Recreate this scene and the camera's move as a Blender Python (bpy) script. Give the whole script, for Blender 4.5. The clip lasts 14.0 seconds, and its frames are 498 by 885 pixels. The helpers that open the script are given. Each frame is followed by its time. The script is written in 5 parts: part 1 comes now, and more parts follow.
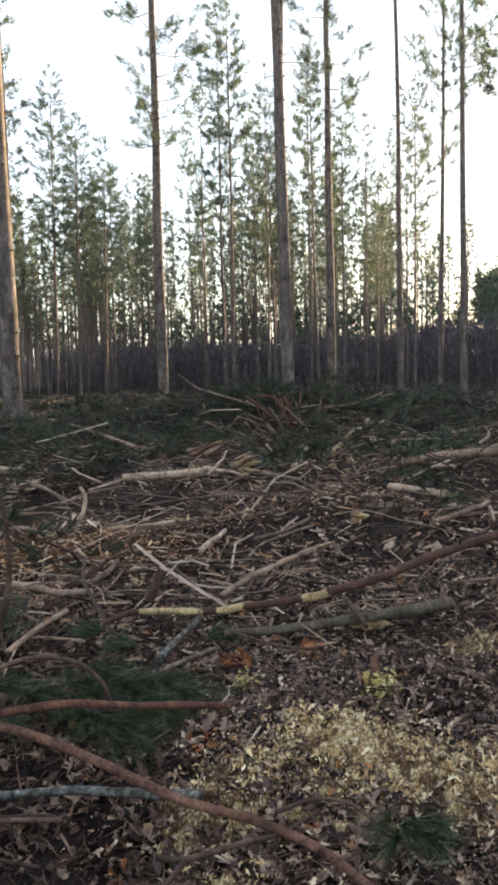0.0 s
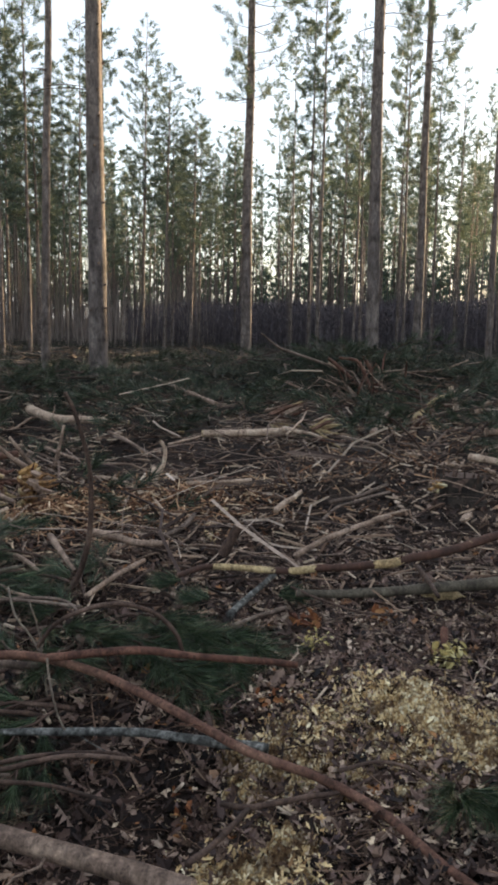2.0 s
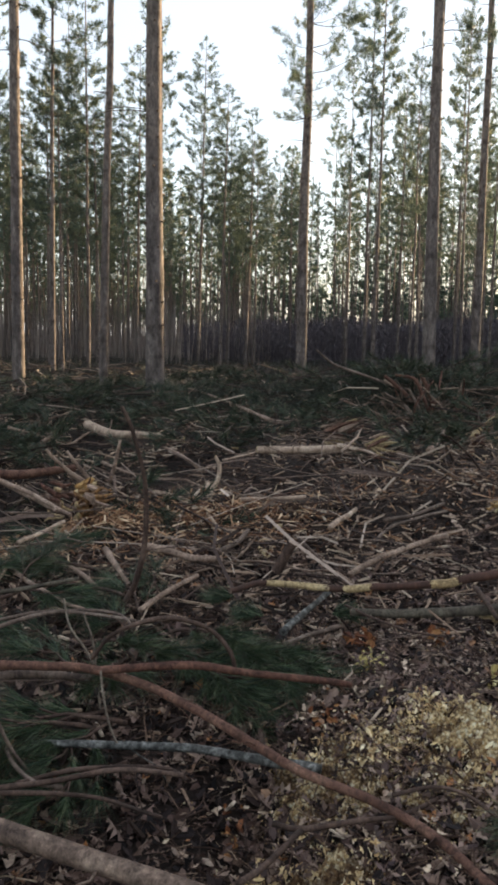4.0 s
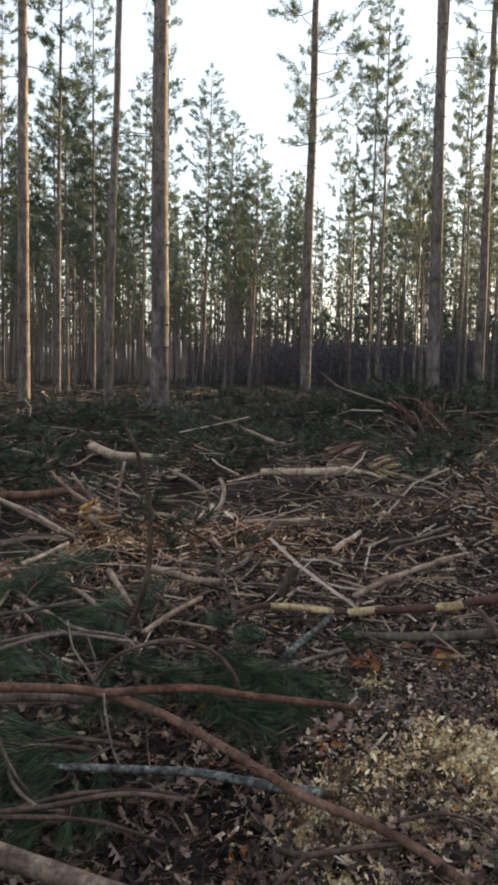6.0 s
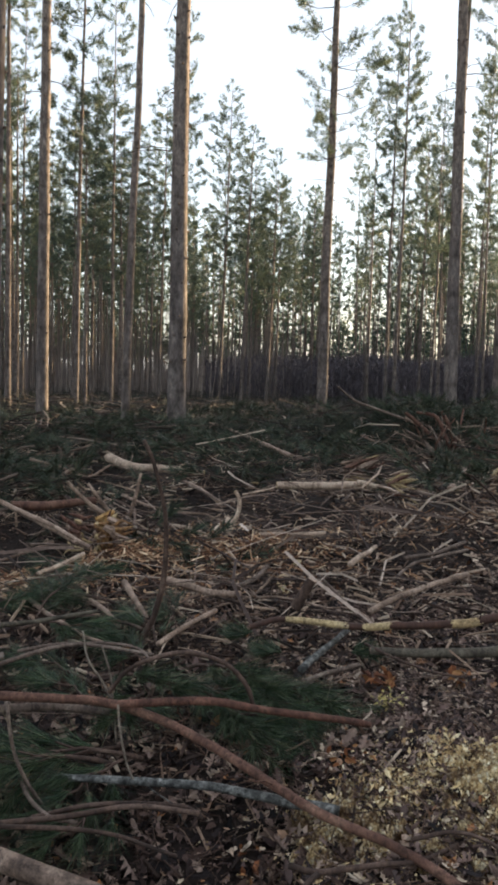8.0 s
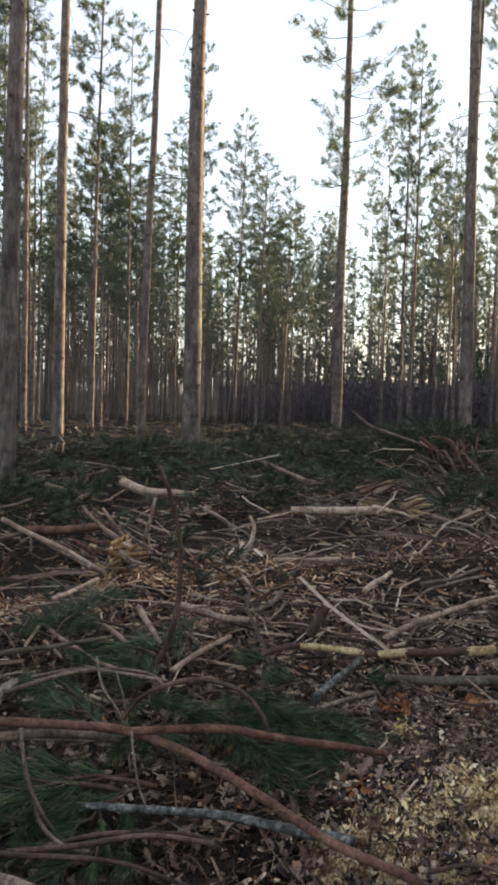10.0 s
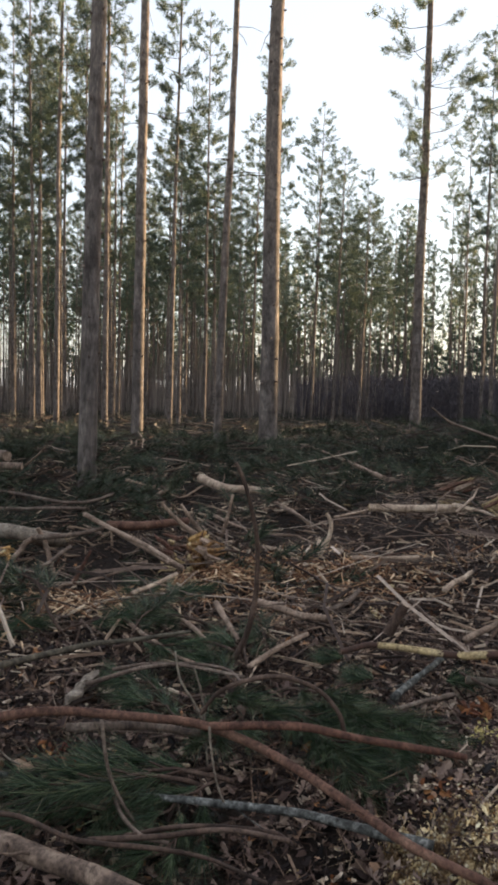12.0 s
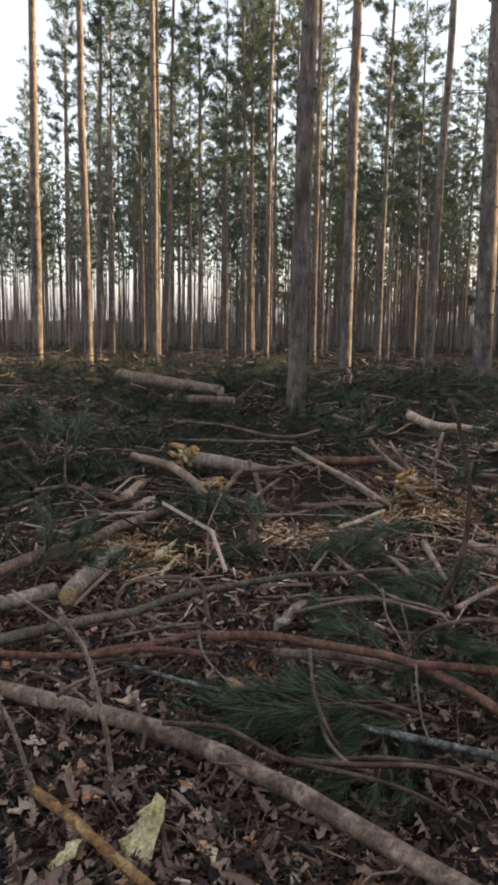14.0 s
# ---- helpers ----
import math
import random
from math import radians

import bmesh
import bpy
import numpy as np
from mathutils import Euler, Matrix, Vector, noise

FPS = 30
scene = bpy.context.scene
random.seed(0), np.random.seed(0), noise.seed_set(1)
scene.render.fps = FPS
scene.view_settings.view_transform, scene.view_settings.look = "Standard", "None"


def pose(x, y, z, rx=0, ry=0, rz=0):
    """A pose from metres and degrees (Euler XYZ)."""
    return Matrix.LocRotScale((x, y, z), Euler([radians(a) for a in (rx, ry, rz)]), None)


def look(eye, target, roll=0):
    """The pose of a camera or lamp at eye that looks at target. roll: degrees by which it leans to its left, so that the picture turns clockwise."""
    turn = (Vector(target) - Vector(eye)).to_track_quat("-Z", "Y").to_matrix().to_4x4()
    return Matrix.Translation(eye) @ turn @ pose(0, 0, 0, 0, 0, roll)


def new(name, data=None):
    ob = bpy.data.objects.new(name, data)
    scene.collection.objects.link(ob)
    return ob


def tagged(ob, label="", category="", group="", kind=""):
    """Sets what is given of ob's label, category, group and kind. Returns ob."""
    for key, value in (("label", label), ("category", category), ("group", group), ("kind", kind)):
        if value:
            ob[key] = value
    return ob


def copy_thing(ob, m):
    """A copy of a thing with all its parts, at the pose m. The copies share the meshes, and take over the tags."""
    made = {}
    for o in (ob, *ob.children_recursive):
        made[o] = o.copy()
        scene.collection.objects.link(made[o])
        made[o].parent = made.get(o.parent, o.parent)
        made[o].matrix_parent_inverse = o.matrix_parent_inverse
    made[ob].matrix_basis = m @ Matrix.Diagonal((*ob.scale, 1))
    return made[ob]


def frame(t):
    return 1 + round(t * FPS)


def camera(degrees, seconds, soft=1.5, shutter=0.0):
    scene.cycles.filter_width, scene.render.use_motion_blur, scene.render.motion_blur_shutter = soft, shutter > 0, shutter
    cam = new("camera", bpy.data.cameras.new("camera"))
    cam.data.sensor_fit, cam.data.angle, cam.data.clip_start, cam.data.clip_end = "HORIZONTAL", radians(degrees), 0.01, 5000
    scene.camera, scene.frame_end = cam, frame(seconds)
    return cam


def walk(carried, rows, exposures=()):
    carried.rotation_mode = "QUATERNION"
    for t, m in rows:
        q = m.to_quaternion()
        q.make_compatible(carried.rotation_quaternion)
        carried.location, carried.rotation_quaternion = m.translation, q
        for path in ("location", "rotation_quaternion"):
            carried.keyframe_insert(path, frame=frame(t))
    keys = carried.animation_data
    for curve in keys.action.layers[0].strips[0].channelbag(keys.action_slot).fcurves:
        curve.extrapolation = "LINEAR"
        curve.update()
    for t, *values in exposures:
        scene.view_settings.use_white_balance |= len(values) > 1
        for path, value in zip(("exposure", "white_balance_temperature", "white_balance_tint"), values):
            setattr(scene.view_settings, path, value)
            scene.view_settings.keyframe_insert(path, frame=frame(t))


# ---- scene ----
PATH = [
    (0, (0.000, 0.000, 1.400), (0.0000, 1.9900, 1.2003), -1.40),
    (0.5, (-0.010, -0.018, 1.409), (0.0381, 1.9679, 1.1782), -0.11),
    (1, (-0.009, -0.023, 1.412), (-0.0022, 1.9592, 1.1488), 0.95),
    (1.5, (-0.008, -0.014, 1.408), (-0.0911, 1.9634, 1.1200), 1.28),
    (2, (-0.011, -0.018, 1.415), (-0.2008, 1.9503, 1.1174), 0.90),
    (2.5, (-0.017, -0.021, 1.417), (-0.3555, 1.9263, 1.1125), 1.35),
    (3, (-0.017, 0.006, 1.401), (-0.3751, 1.9544, 1.1257), 0.85),
    (3.5, (-0.016, -0.000, 1.404), (-0.3339, 1.9564, 1.1396), 0.98),
    (4, (-0.017, -0.006, 1.405), (-0.3391, 1.9506, 1.1473), 0.94),
    (6.5, (-0.018, -0.017, 1.406), (-0.3569, 1.9439, 1.2102), 1.22),
    (7, (-0.019, -0.021, 1.408), (-0.3680, 1.9393, 1.2153), 1.46),
    (7.5, (-0.020, -0.018, 1.406), (-0.3844, 1.9400, 1.2187), 1.57),
    (10, (-0.019, -0.026, 1.412), (-0.4295, 1.9281, 1.2966), 1.55),
    (10.5, (-0.020, -0.022, 1.412), (-0.4969, 1.9165, 1.2855), 1.59),
    (11, (-0.019, -0.014, 1.409), (-0.5115, 1.9199, 1.2752), 1.66),
    (11.5, (-0.016, -0.013, 1.412), (-0.5192, 1.9174, 1.2740), 1.56),
    (12, (-0.019, -0.026, 1.418), (-0.6112, 1.8795, 1.2888), 1.27),
    (12.5, (-0.026, -0.033, 1.426), (-0.7718, 1.8127, 1.2367), 1.23),
    (13, (-0.038, -0.013, 1.411), (-0.8666, 1.7929, 1.1859), 1.43),
    (13.5, (-0.034, -0.021, 1.421), (-0.9531, 1.7368, 1.1637), 1.16),
    (14, (-0.041, -0.010, 1.414), (-1.0795, 1.6737, 1.1207), 0.72),
]
cam = camera(33.9, 14.0, soft=3.4)
EXPOSURES = [(0, 2.3, 6100, 9), (0.5, 2.1, 6100, 9), (1.5, 2.07, 6090, 9), (3, 1.92, 6140, 9), (4, 1.94, 6170, 9), (7.5, 1.99, 6150, 9), (11, 2.02, 6170, 9), (12.5, 1.92, 6370, 11), (14, 2, 6360, 11)]
walk(cam, [(t, look(eye, target, roll)) for t, eye, target, roll in PATH], EXPOSURES)

# ---- daylight: low evening sun from the side, pale sky ----
SUN_AZ, SUN_EL = radians(42), radians(8)
world = bpy.data.worlds.new("sky")
scene.world = world
world.use_nodes = True
sky = world.node_tree.nodes.new("ShaderNodeTexSky")
sky.sky_type, sky.sun_disc = "NISHITA", False
sky.sun_elevation, sky.sun_rotation = SUN_EL, SUN_AZ
sky.air_density, sky.dust_density, sky.ozone_density = 1.0, 1.2, 1.0
back = world.node_tree.nodes["Background"]
haze = world.node_tree.nodes.new("ShaderNodeMix")  # thin white haze over the whole sky
haze.data_type = "RGBA"
haze.inputs[0].default_value, haze.inputs[7].default_value = 0.58, (3.75, 3.8, 3.95, 1)
world.node_tree.links.new(sky.outputs[0], haze.inputs[6])
world.node_tree.links.new(haze.outputs[2], back.inputs[0])
back.inputs[1].default_value = 0.095
sun = bpy.data.lights.new("sun", "SUN")
sun.energy, sun.angle, sun.color = 5.0, radians(0.6), (1.0, 0.72, 0.4)
sun_dir = Vector((math.sin(SUN_AZ) * math.cos(SUN_EL), math.cos(SUN_AZ) * math.cos(SUN_EL), math.sin(SUN_EL)))
new("sun", sun).matrix_world = look(sun_dir * 60, (0, 0, 0))

rng = np.random.default_rng(7)


# ---- materials ----
class Nodes:
    """Short-hand for one node material."""

    def __init__(self, name):
        self.m = bpy.data.materials.new(name)
        self.m.use_nodes = True
        self.t = self.m.node_tree
        self.bsdf = self.t.nodes["Principled BSDF"]

    def add(self, kind, **values):
        n = self.t.nodes.new(kind)
        for k, v in values.items():
            n.inputs[k.replace("_", " ")].default_value = v
        return n

    def link(self, a, b):
        self.t.links.new(a, b)

    def coords(self, stretch=(1, 1, 1), shift=True):
        c, mp = self.add("ShaderNodeTexCoord"), self.add("ShaderNodeMapping")
        mp.inputs["Scale"].default_value = stretch
        self.link(c.outputs["Object"], mp.inputs["Vector"])
        if shift:
            info, mul = self.add("ShaderNodeObjectInfo"), self.add("ShaderNodeMath")
            mul.operation = "MULTIPLY"
            mul.inputs[1].default_value = 37.0
            self.link(info.outputs["Random"], mul.inputs[0])
            self.link(mul.outputs[0], mp.inputs["Location"])
        return mp.outputs[0]

    def noise(self, vec, scale, detail=4.0, rough=0.6):
        n = self.add("ShaderNodeTexNoise", Scale=scale, Detail=detail, Roughness=rough)
        self.link(vec, n.inputs["Vector"])
        return n.outputs["Fac"]

    def ramp(self, fac, stops):
        n = self.add("ShaderNodeValToRGB")
        e = n.color_ramp.elements
        while len(e) < len(stops):
            e.new(0.5)
        for el, (p, c) in zip(e, stops):
            el.position, el.color = p, (*c, 1)
        self.link(fac, n.inputs[0])
        return n.outputs[0]

    def mix(self, a, b, fac, how="MIX"):
        n = self.add("ShaderNodeMix")
        n.data_type, n.blend_type = "RGBA", how
        for sock, v in ((n.inputs[0], fac), (n.inputs[6], a), (n.inputs[7], b)):
            if isinstance(v, (int, float)):
                sock.default_value = v
            elif isinstance(v, tuple):
                sock.default_value = (*v, 1)
            else:
                self.link(v, sock)
        return n.outputs[2]

    def bump(self, height, strength, distance):
        n = self.add("ShaderNodeBump", Strength=strength, Distance=distance)
        self.link(height, n.inputs["Height"])
        self.link(n.outputs[0], self.bsdf.inputs["Normal"])

    def done(self, colour, rough=0.85):
        self.link(colour, self.bsdf.inputs["Base Color"])
        self.bsdf.inputs["Roughness"].default_value = rough
        self.bsdf.inputs["Specular IOR Level"].default_value = 0.25
        return self.m


def wood_like(name, dark, mid, light, grain=(30, 30, 6), patch=7.0, rough=0.85, depth=0.004, speckle=75.0):
    """Bark or bare wood: blotches at one scale, fibres at another."""
    n = Nodes(name)
    v, g = n.coords(), n.coords(grain)
    base = n.ramp(n.noise(v, patch), [(0.3, dark), (0.5, mid), (0.72, light)])
    fine = n.noise(g, 1.6, 6.0, 0.7)
    col = n.mix(base, n.ramp(fine, [(0.3, (0.35, 0.33, 0.32)), (0.7, (1.25, 1.2, 1.15))]), 0.75, "MULTIPLY")
    blotch = n.ramp(n.noise(n.coords((22, 22, 14)), 1.0, 5.0, 0.75), [(0.36, (0.42, 0.4, 0.39)), (0.48, (0.95, 0.95, 0.95)), (0.62, (1.1, 1.08, 1.05)), (0.72, (1.7, 1.68, 1.6))])
    col = n.mix(col, blotch, 0.75, "MULTIPLY")
    speck = n.ramp(n.noise(n.coords((1, 1, 1)), speckle, 4.0, 0.8), [(0.38, (0.3, 0.28, 0.27)), (0.47, (0.9, 0.88, 0.86)), (0.58, (1.1, 1.1, 1.08)), (0.66, (1.75, 1.7, 1.62))])
    col = n.mix(col, speck, 0.7, "MULTIPLY")
    n.bump(n.mix(fine, blotch, 0.45), 0.9, depth)
    return n.done(col, rough)


def pine_bark():
    n = Nodes("pine_bark")
    v = n.coords((1, 1, 0.33))
    vor = n.add("ShaderNodeTexVoronoi", Scale=26.0)
    vor.feature = "DISTANCE_TO_EDGE"
    warp = n.mix(v, n.noise(v, 9.0), 0.06)
    n.link(warp, vor.inputs["Vector"])
    plates = n.ramp(vor.outputs["Distance"], [(0.0, (0.45, 0.45, 0.45)), (0.3, (1, 1, 1))])
    tone = n.ramp(n.noise(v, 6.0), [(0.3, (0.066, 0.056, 0.054)), (0.5, (0.13, 0.111, 0.105)), (0.7, (0.26, 0.226, 0.21))])
    sep, c = n.add("ShaderNodeSeparateXYZ"), n.add("ShaderNodeTexCoord")
    n.link(c.outputs["Object"], sep.inputs[0])
    # paler higher up: partly ruddy upper bark, partly sunlight put into the colour
    high = n.add("ShaderNodeMapRange")
    high.inputs["From Min"].default_value, high.inputs["From Max"].default_value = 3.0, 9.0
    n.link(sep.outputs["Z"], high.inputs["Value"])
    ruddy_lit = n.ramp(n.noise(v, 14.0), [(0.3, (0.19, 0.152, 0.13)), (0.7, (0.35, 0.285, 0.24))])
    tone = n.mix(tone, ruddy_lit, high.outputs[0])
    fine = n.noise(n.coords((40, 40, 8)), 1.4, 6.0, 0.7)
    col = n.mix(n.mix((0.125, 0.102, 0.092), tone, plates), n.ramp(fine, [(0.25, (0.5, 0.48, 0.46)), (0.75, (1.2, 1.18, 1.15))]), 0.8, "MULTIPLY")
    flaky = n.ramp(n.noise(n.coords((11, 11, 5)), 1.0, 6.0, 0.75), [(0.36, (0.4, 0.38, 0.37)), (0.5, (0.95, 0.95, 0.95)), (0.64, (1.6, 1.55, 1.5))])
    col = n.mix(col, flaky, 0.8, "MULTIPLY")
    # darker rings where old whorls of branches were shed
    w = n.add("ShaderNodeTexWave", Scale=0.42, Distortion=9.0, Detail=3.0)
    w.bands_direction = "Z"
    n.link(n.coords((0.3, 0.3, 1)), w.inputs["Vector"])
    ring = n.ramp(w.outputs["Fac"], [(0.0, (0.5, 0.47, 0.46)), (0.1, (1, 1, 1))])
    col = n.mix(col, n.mix(ring, (1, 1, 1), n.ramp(n.noise(n.coords((1, 1, 1.5)), 3.0), [(0.45, (0, 0, 0)), (0.6, (1, 1, 1))])), 0.7, "MULTIPLY")
    h = n.mix(plates, fine, 0.35)
    n.bump(n.mix(h, flaky, 0.4), 0.6, 0.01)
    return n.done(col, 0.9)


def island(name, stops, rough=0.9, grain=60.0, through_light=0.0):
    """Loose pieces, each with a tone of its own."""
    n = Nodes(name)
    geo = n.add("ShaderNodeNewGeometry")
    base = n.ramp(geo.outputs["Random Per Island"], stops)
    fine = n.noise(n.coords((1, 1, 1), False), grain, 3.0)
    col = n.mix(base, n.ramp(fine, [(0.3, (0.6, 0.58, 0.56)), (0.7, (1.25, 1.22, 1.2))]), 0.7, "MULTIPLY")
    m = n.done(col, rough)
    if through_light:
        tr, mx = n.add("ShaderNodeBsdfTranslucent"), n.add("ShaderNodeMixShader")
        n.link(col, tr.inputs["Color"])
        mx.inputs[0].default_value = through_light
        out = n.t.nodes["Material Output"]
        n.link(n.bsdf.outputs[0], mx.inputs[1])
        n.link(tr.outputs[0], mx.inputs[2])
        n.link(mx.outputs[0], out.inputs["Surface"])
    return m


def soil():
    n = Nodes("forest_floor")
    v = n.coords((1, 1, 1), False)
    # soil darkened so that gaps and hollows have their deep shade in the colour
    big = n.ramp(n.noise(v, 0.9, 5.0), [(0.3, (0.01, 0.007, 0.006)), (0.5, (0.024, 0.017, 0.014)), (0.7, (0.055, 0.041, 0.034))])
    vor = n.add("ShaderNodeTexVoronoi", Scale=22.0)
    n.link(v, vor.inputs["Vector"])
    leafy = n.mix(big, n.ramp(n.noise(v, 30.0, 6.0), [(0.3, (0.35, 0.33, 0.32)), (0.7, (1.5, 1.4, 1.3))]), 0.9, "MULTIPLY")
    h = n.mix(vor.outputs["Distance"], n.noise(v, 45.0, 5.0), 0.5)
    n.bump(h, 1.0, 0.03)
    return n.done(leafy, 0.95)


def heap():
    """Sawdust: small flakes of many tones with dark cracks between."""
    n = Nodes("sawdust_heap")
    v = n.coords((1, 1, 1), False)
    vor = n.add("ShaderNodeTexVoronoi", Scale=92.0)
    n.link(n.mix(v, n.noise(v, 40.0, 3.0), 0.02), vor.inputs["Vector"])
    tone = n.ramp(vor.outputs["Color"], [(0.12, (0.25, 0.15, 0.08)), (0.34, (0.6, 0.43, 0.21)), (0.58, (0.78, 0.62, 0.36)), (0.85, (0.88, 0.8, 0.58))])
    crack = n.ramp(vor.outputs["Distance"], [(0.35, (1, 1, 1)), (0.75, (0.42, 0.36, 0.33))])
    patch = n.ramp(n.noise(v, 9.0, 5.0, 0.75), [(0.47, (0.2, 0.15, 0.14)), (0.54, (1, 1, 1))])
    col = n.mix(n.mix(tone, crack, 0.85, "MULTIPLY"), patch, 0.9, "MULTIPLY")
    col = n.mix(col, n.ramp(n.noise(v, 150.0, 3.0), [(0.3, (0.7, 0.66, 0.62)), (0.7, (1.2, 1.2, 1.15))]), 0.8, "MULTIPLY")
    n.bump(n.mix(crack, n.noise(v, 60.0, 6.0, 0.8), 0.5), 1.0, 0.02)
    return n.done(col, 0.95)


def stripped():
    """Dark bark with long patches peeled to pale wood."""
    n = Nodes("half_peeled_wood")
    v = n.coords((1, 1, 1))
    pale = n.ramp(n.noise(v, 9.0), [(0.3, (0.42, 0.31, 0.18)), (0.7, (0.6, 0.5, 0.33))])
    bark = n.ramp(n.noise(v, 14.0), [(0.3, (0.035, 0.02, 0.016)), (0.7, (0.1, 0.05, 0.036))])
    mask = n.ramp(n.noise(v, 16.0, 3.0), [(0.66, (0, 0, 0)), (0.69, (1, 1, 1))])
    fine = n.noise(n.coords((50, 50, 12)), 1.5, 5.0)
    col = n.mix(n.mix(bark, pale, mask), n.ramp(fine, [(0.3, (0.5, 0.48, 0.46)), (0.7, (1.2, 1.2, 1.15))]), 0.7, "MULTIPLY")
    n.bump(fine, 0.6, 0.004)
    return n.done(col, 0.8)


M_trunk = pine_bark()
M_soil = soil()
M_heap = heap()
M_bark_red = wood_like("reddish_bark", (0.072, 0.037, 0.027), (0.135, 0.071, 0.052), (0.23, 0.138, 0.1))
M_ruddy = wood_like("red_inner_bark", (0.06, 0.03, 0.023), (0.12, 0.058, 0.042), (0.22, 0.12, 0.088), patch=11.0)
M_pole = wood_like("speckled_pole_bark", (0.08, 0.057, 0.046), (0.175, 0.126, 0.1), (0.32, 0.245, 0.195), patch=12.0, speckle=60.0)
M_moss = wood_like("mossy_bark", (0.05, 0.045, 0.034), (0.105, 0.09, 0.07), (0.17, 0.155, 0.12), patch=9.0)
M_bark_grey = wood_like("grey_bark", (0.075, 0.055, 0.046), (0.15, 0.112, 0.092), (0.28, 0.225, 0.19))
M_bark_dark = wood_like("dark_bark", (0.042, 0.028, 0.023), (0.085, 0.055, 0.043), (0.15, 0.105, 0.085))
M_lichen = wood_like("lichen_bark", (0.028, 0.029, 0.028), (0.088, 0.091, 0.088), (0.24, 0.247, 0.24), patch=24.0, speckle=48.0)
M_orange = wood_like("orange_lichen_bark", (0.1, 0.06, 0.035), (0.24, 0.13, 0.055), (0.4, 0.27, 0.13), patch=22.0, depth=0.008)
M_wood_tan = wood_like("weathered_wood", (0.15, 0.105, 0.08), (0.29, 0.21, 0.163), (0.46, 0.355, 0.285))
M_wood_pale = wood_like("fresh_wood", (0.28, 0.205, 0.155), (0.47, 0.36, 0.28), (0.66, 0.55, 0.44))
M_wood_yellow = wood_like("yellow_heartwood", (0.33, 0.23, 0.12), (0.46, 0.36, 0.2), (0.58, 0.48, 0.3))
M_wood_cream = wood_like("cream_wood", (0.45, 0.38, 0.2), (0.6, 0.53, 0.32), (0.7, 0.64, 0.44))
M_gold = wood_like("torn_golden_wood", (0.27, 0.145, 0.05), (0.43, 0.26, 0.1), (0.58, 0.41, 0.2), patch=18.0)
M_birch = wood_like("pale_bark", (0.13, 0.105, 0.085), (0.25, 0.21, 0.175), (0.4, 0.36, 0.31), patch=10.0)
M_mixed = stripped()
M_char = wood_like("black_stump_bark", (0.012, 0.01, 0.009), (0.03, 0.024, 0.02), (0.07, 0.055, 0.045))
# needle tones: dark ends also carry shade among the boughs, pale ends highlights
M_needle = island("pine_needles", [(0.0, (0.007, 0.015, 0.008)), (0.5, (0.03, 0.055, 0.026)), (0.8, (0.085, 0.12, 0.06)), (0.95, (0.165, 0.195, 0.108)), (1.0, (0.22, 0.165, 0.095))], 0.3, 8.0, 0.15)
M_dull = island("dull_green_needles", [(0.0, (0.008, 0.014, 0.009)), (0.5, (0.03, 0.045, 0.026)), (0.8, (0.075, 0.095, 0.055)), (0.93, (0.12, 0.125, 0.075)), (1.0, (0.16, 0.11, 0.07))], 0.45, 8.0)
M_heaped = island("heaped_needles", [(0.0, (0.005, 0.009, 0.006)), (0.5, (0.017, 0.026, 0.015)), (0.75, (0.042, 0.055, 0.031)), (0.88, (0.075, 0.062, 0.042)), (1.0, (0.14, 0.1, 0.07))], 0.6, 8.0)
M_shade = island("shaded_needles", [(0.0, (0.014, 0.02, 0.015)), (0.5, (0.026, 0.033, 0.024)), (0.8, (0.046, 0.043, 0.033)), (1.0, (0.09, 0.068, 0.05))], 0.7, 3.0)
# bluish greens put distance haze into the crowns, the yellow-green end sunlit patches
M_crown = island("hazy_crown_needles", [(0.0, (0.06, 0.095, 0.08)), (0.5, (0.1, 0.138, 0.104)), (1.0, (0.2, 0.21, 0.12))], 0.5, 3.0, 0.4)
M_leaf = island("dead_leaves", [(0.0, (0.006, 0.004, 0.004)), (0.4, (0.022, 0.014, 0.013)), (0.62, (0.1, 0.062, 0.05)), (0.8, (0.23, 0.16, 0.122)), (0.95, (0.38, 0.3, 0.235)), (1.0, (0.36, 0.16, 0.06))], 0.75)
M_chip = island("wood_chips", [(0.0, (0.014, 0.009, 0.007)), (0.4, (0.06, 0.036, 0.026)), (0.68, (0.22, 0.145, 0.103)), (0.9, (0.45, 0.335, 0.24)), (1.0, (0.64, 0.53, 0.41))], 0.85)
M_golden = island("torn_chips", [(0.0, (0.06, 0.03, 0.02)), (0.35, (0.23, 0.115, 0.062)), (0.75, (0.46, 0.285, 0.165)), (1.0, (0.74, 0.57, 0.38))], 0.85)
M_dust = island("sawdust", [(0.0, (0.22, 0.13, 0.065)), (0.3, (0.5, 0.36, 0.18)), (0.7, (0.7, 0.56, 0.32)), (1.0, (0.84, 0.76, 0.54))], 0.95)
M_twig = island("dead_twigs", [(0.0, (0.022, 0.014, 0.012)), (0.45, (0.048, 0.032, 0.027)), (0.75, (0.13, 0.09, 0.07)), (0.93, (0.24, 0.18, 0.14)), (1.0, (0.42, 0.34, 0.26))], 0.85)
M_stick = island("bare_sticks", [(0.0, (0.016, 0.011, 0.009)), (0.38, (0.06, 0.04, 0.033)), (0.65, (0.19, 0.135, 0.108)), (0.87, (0.36, 0.28, 0.225)), (1.0, (0.56, 0.46, 0.37))], 0.85, 30.0)
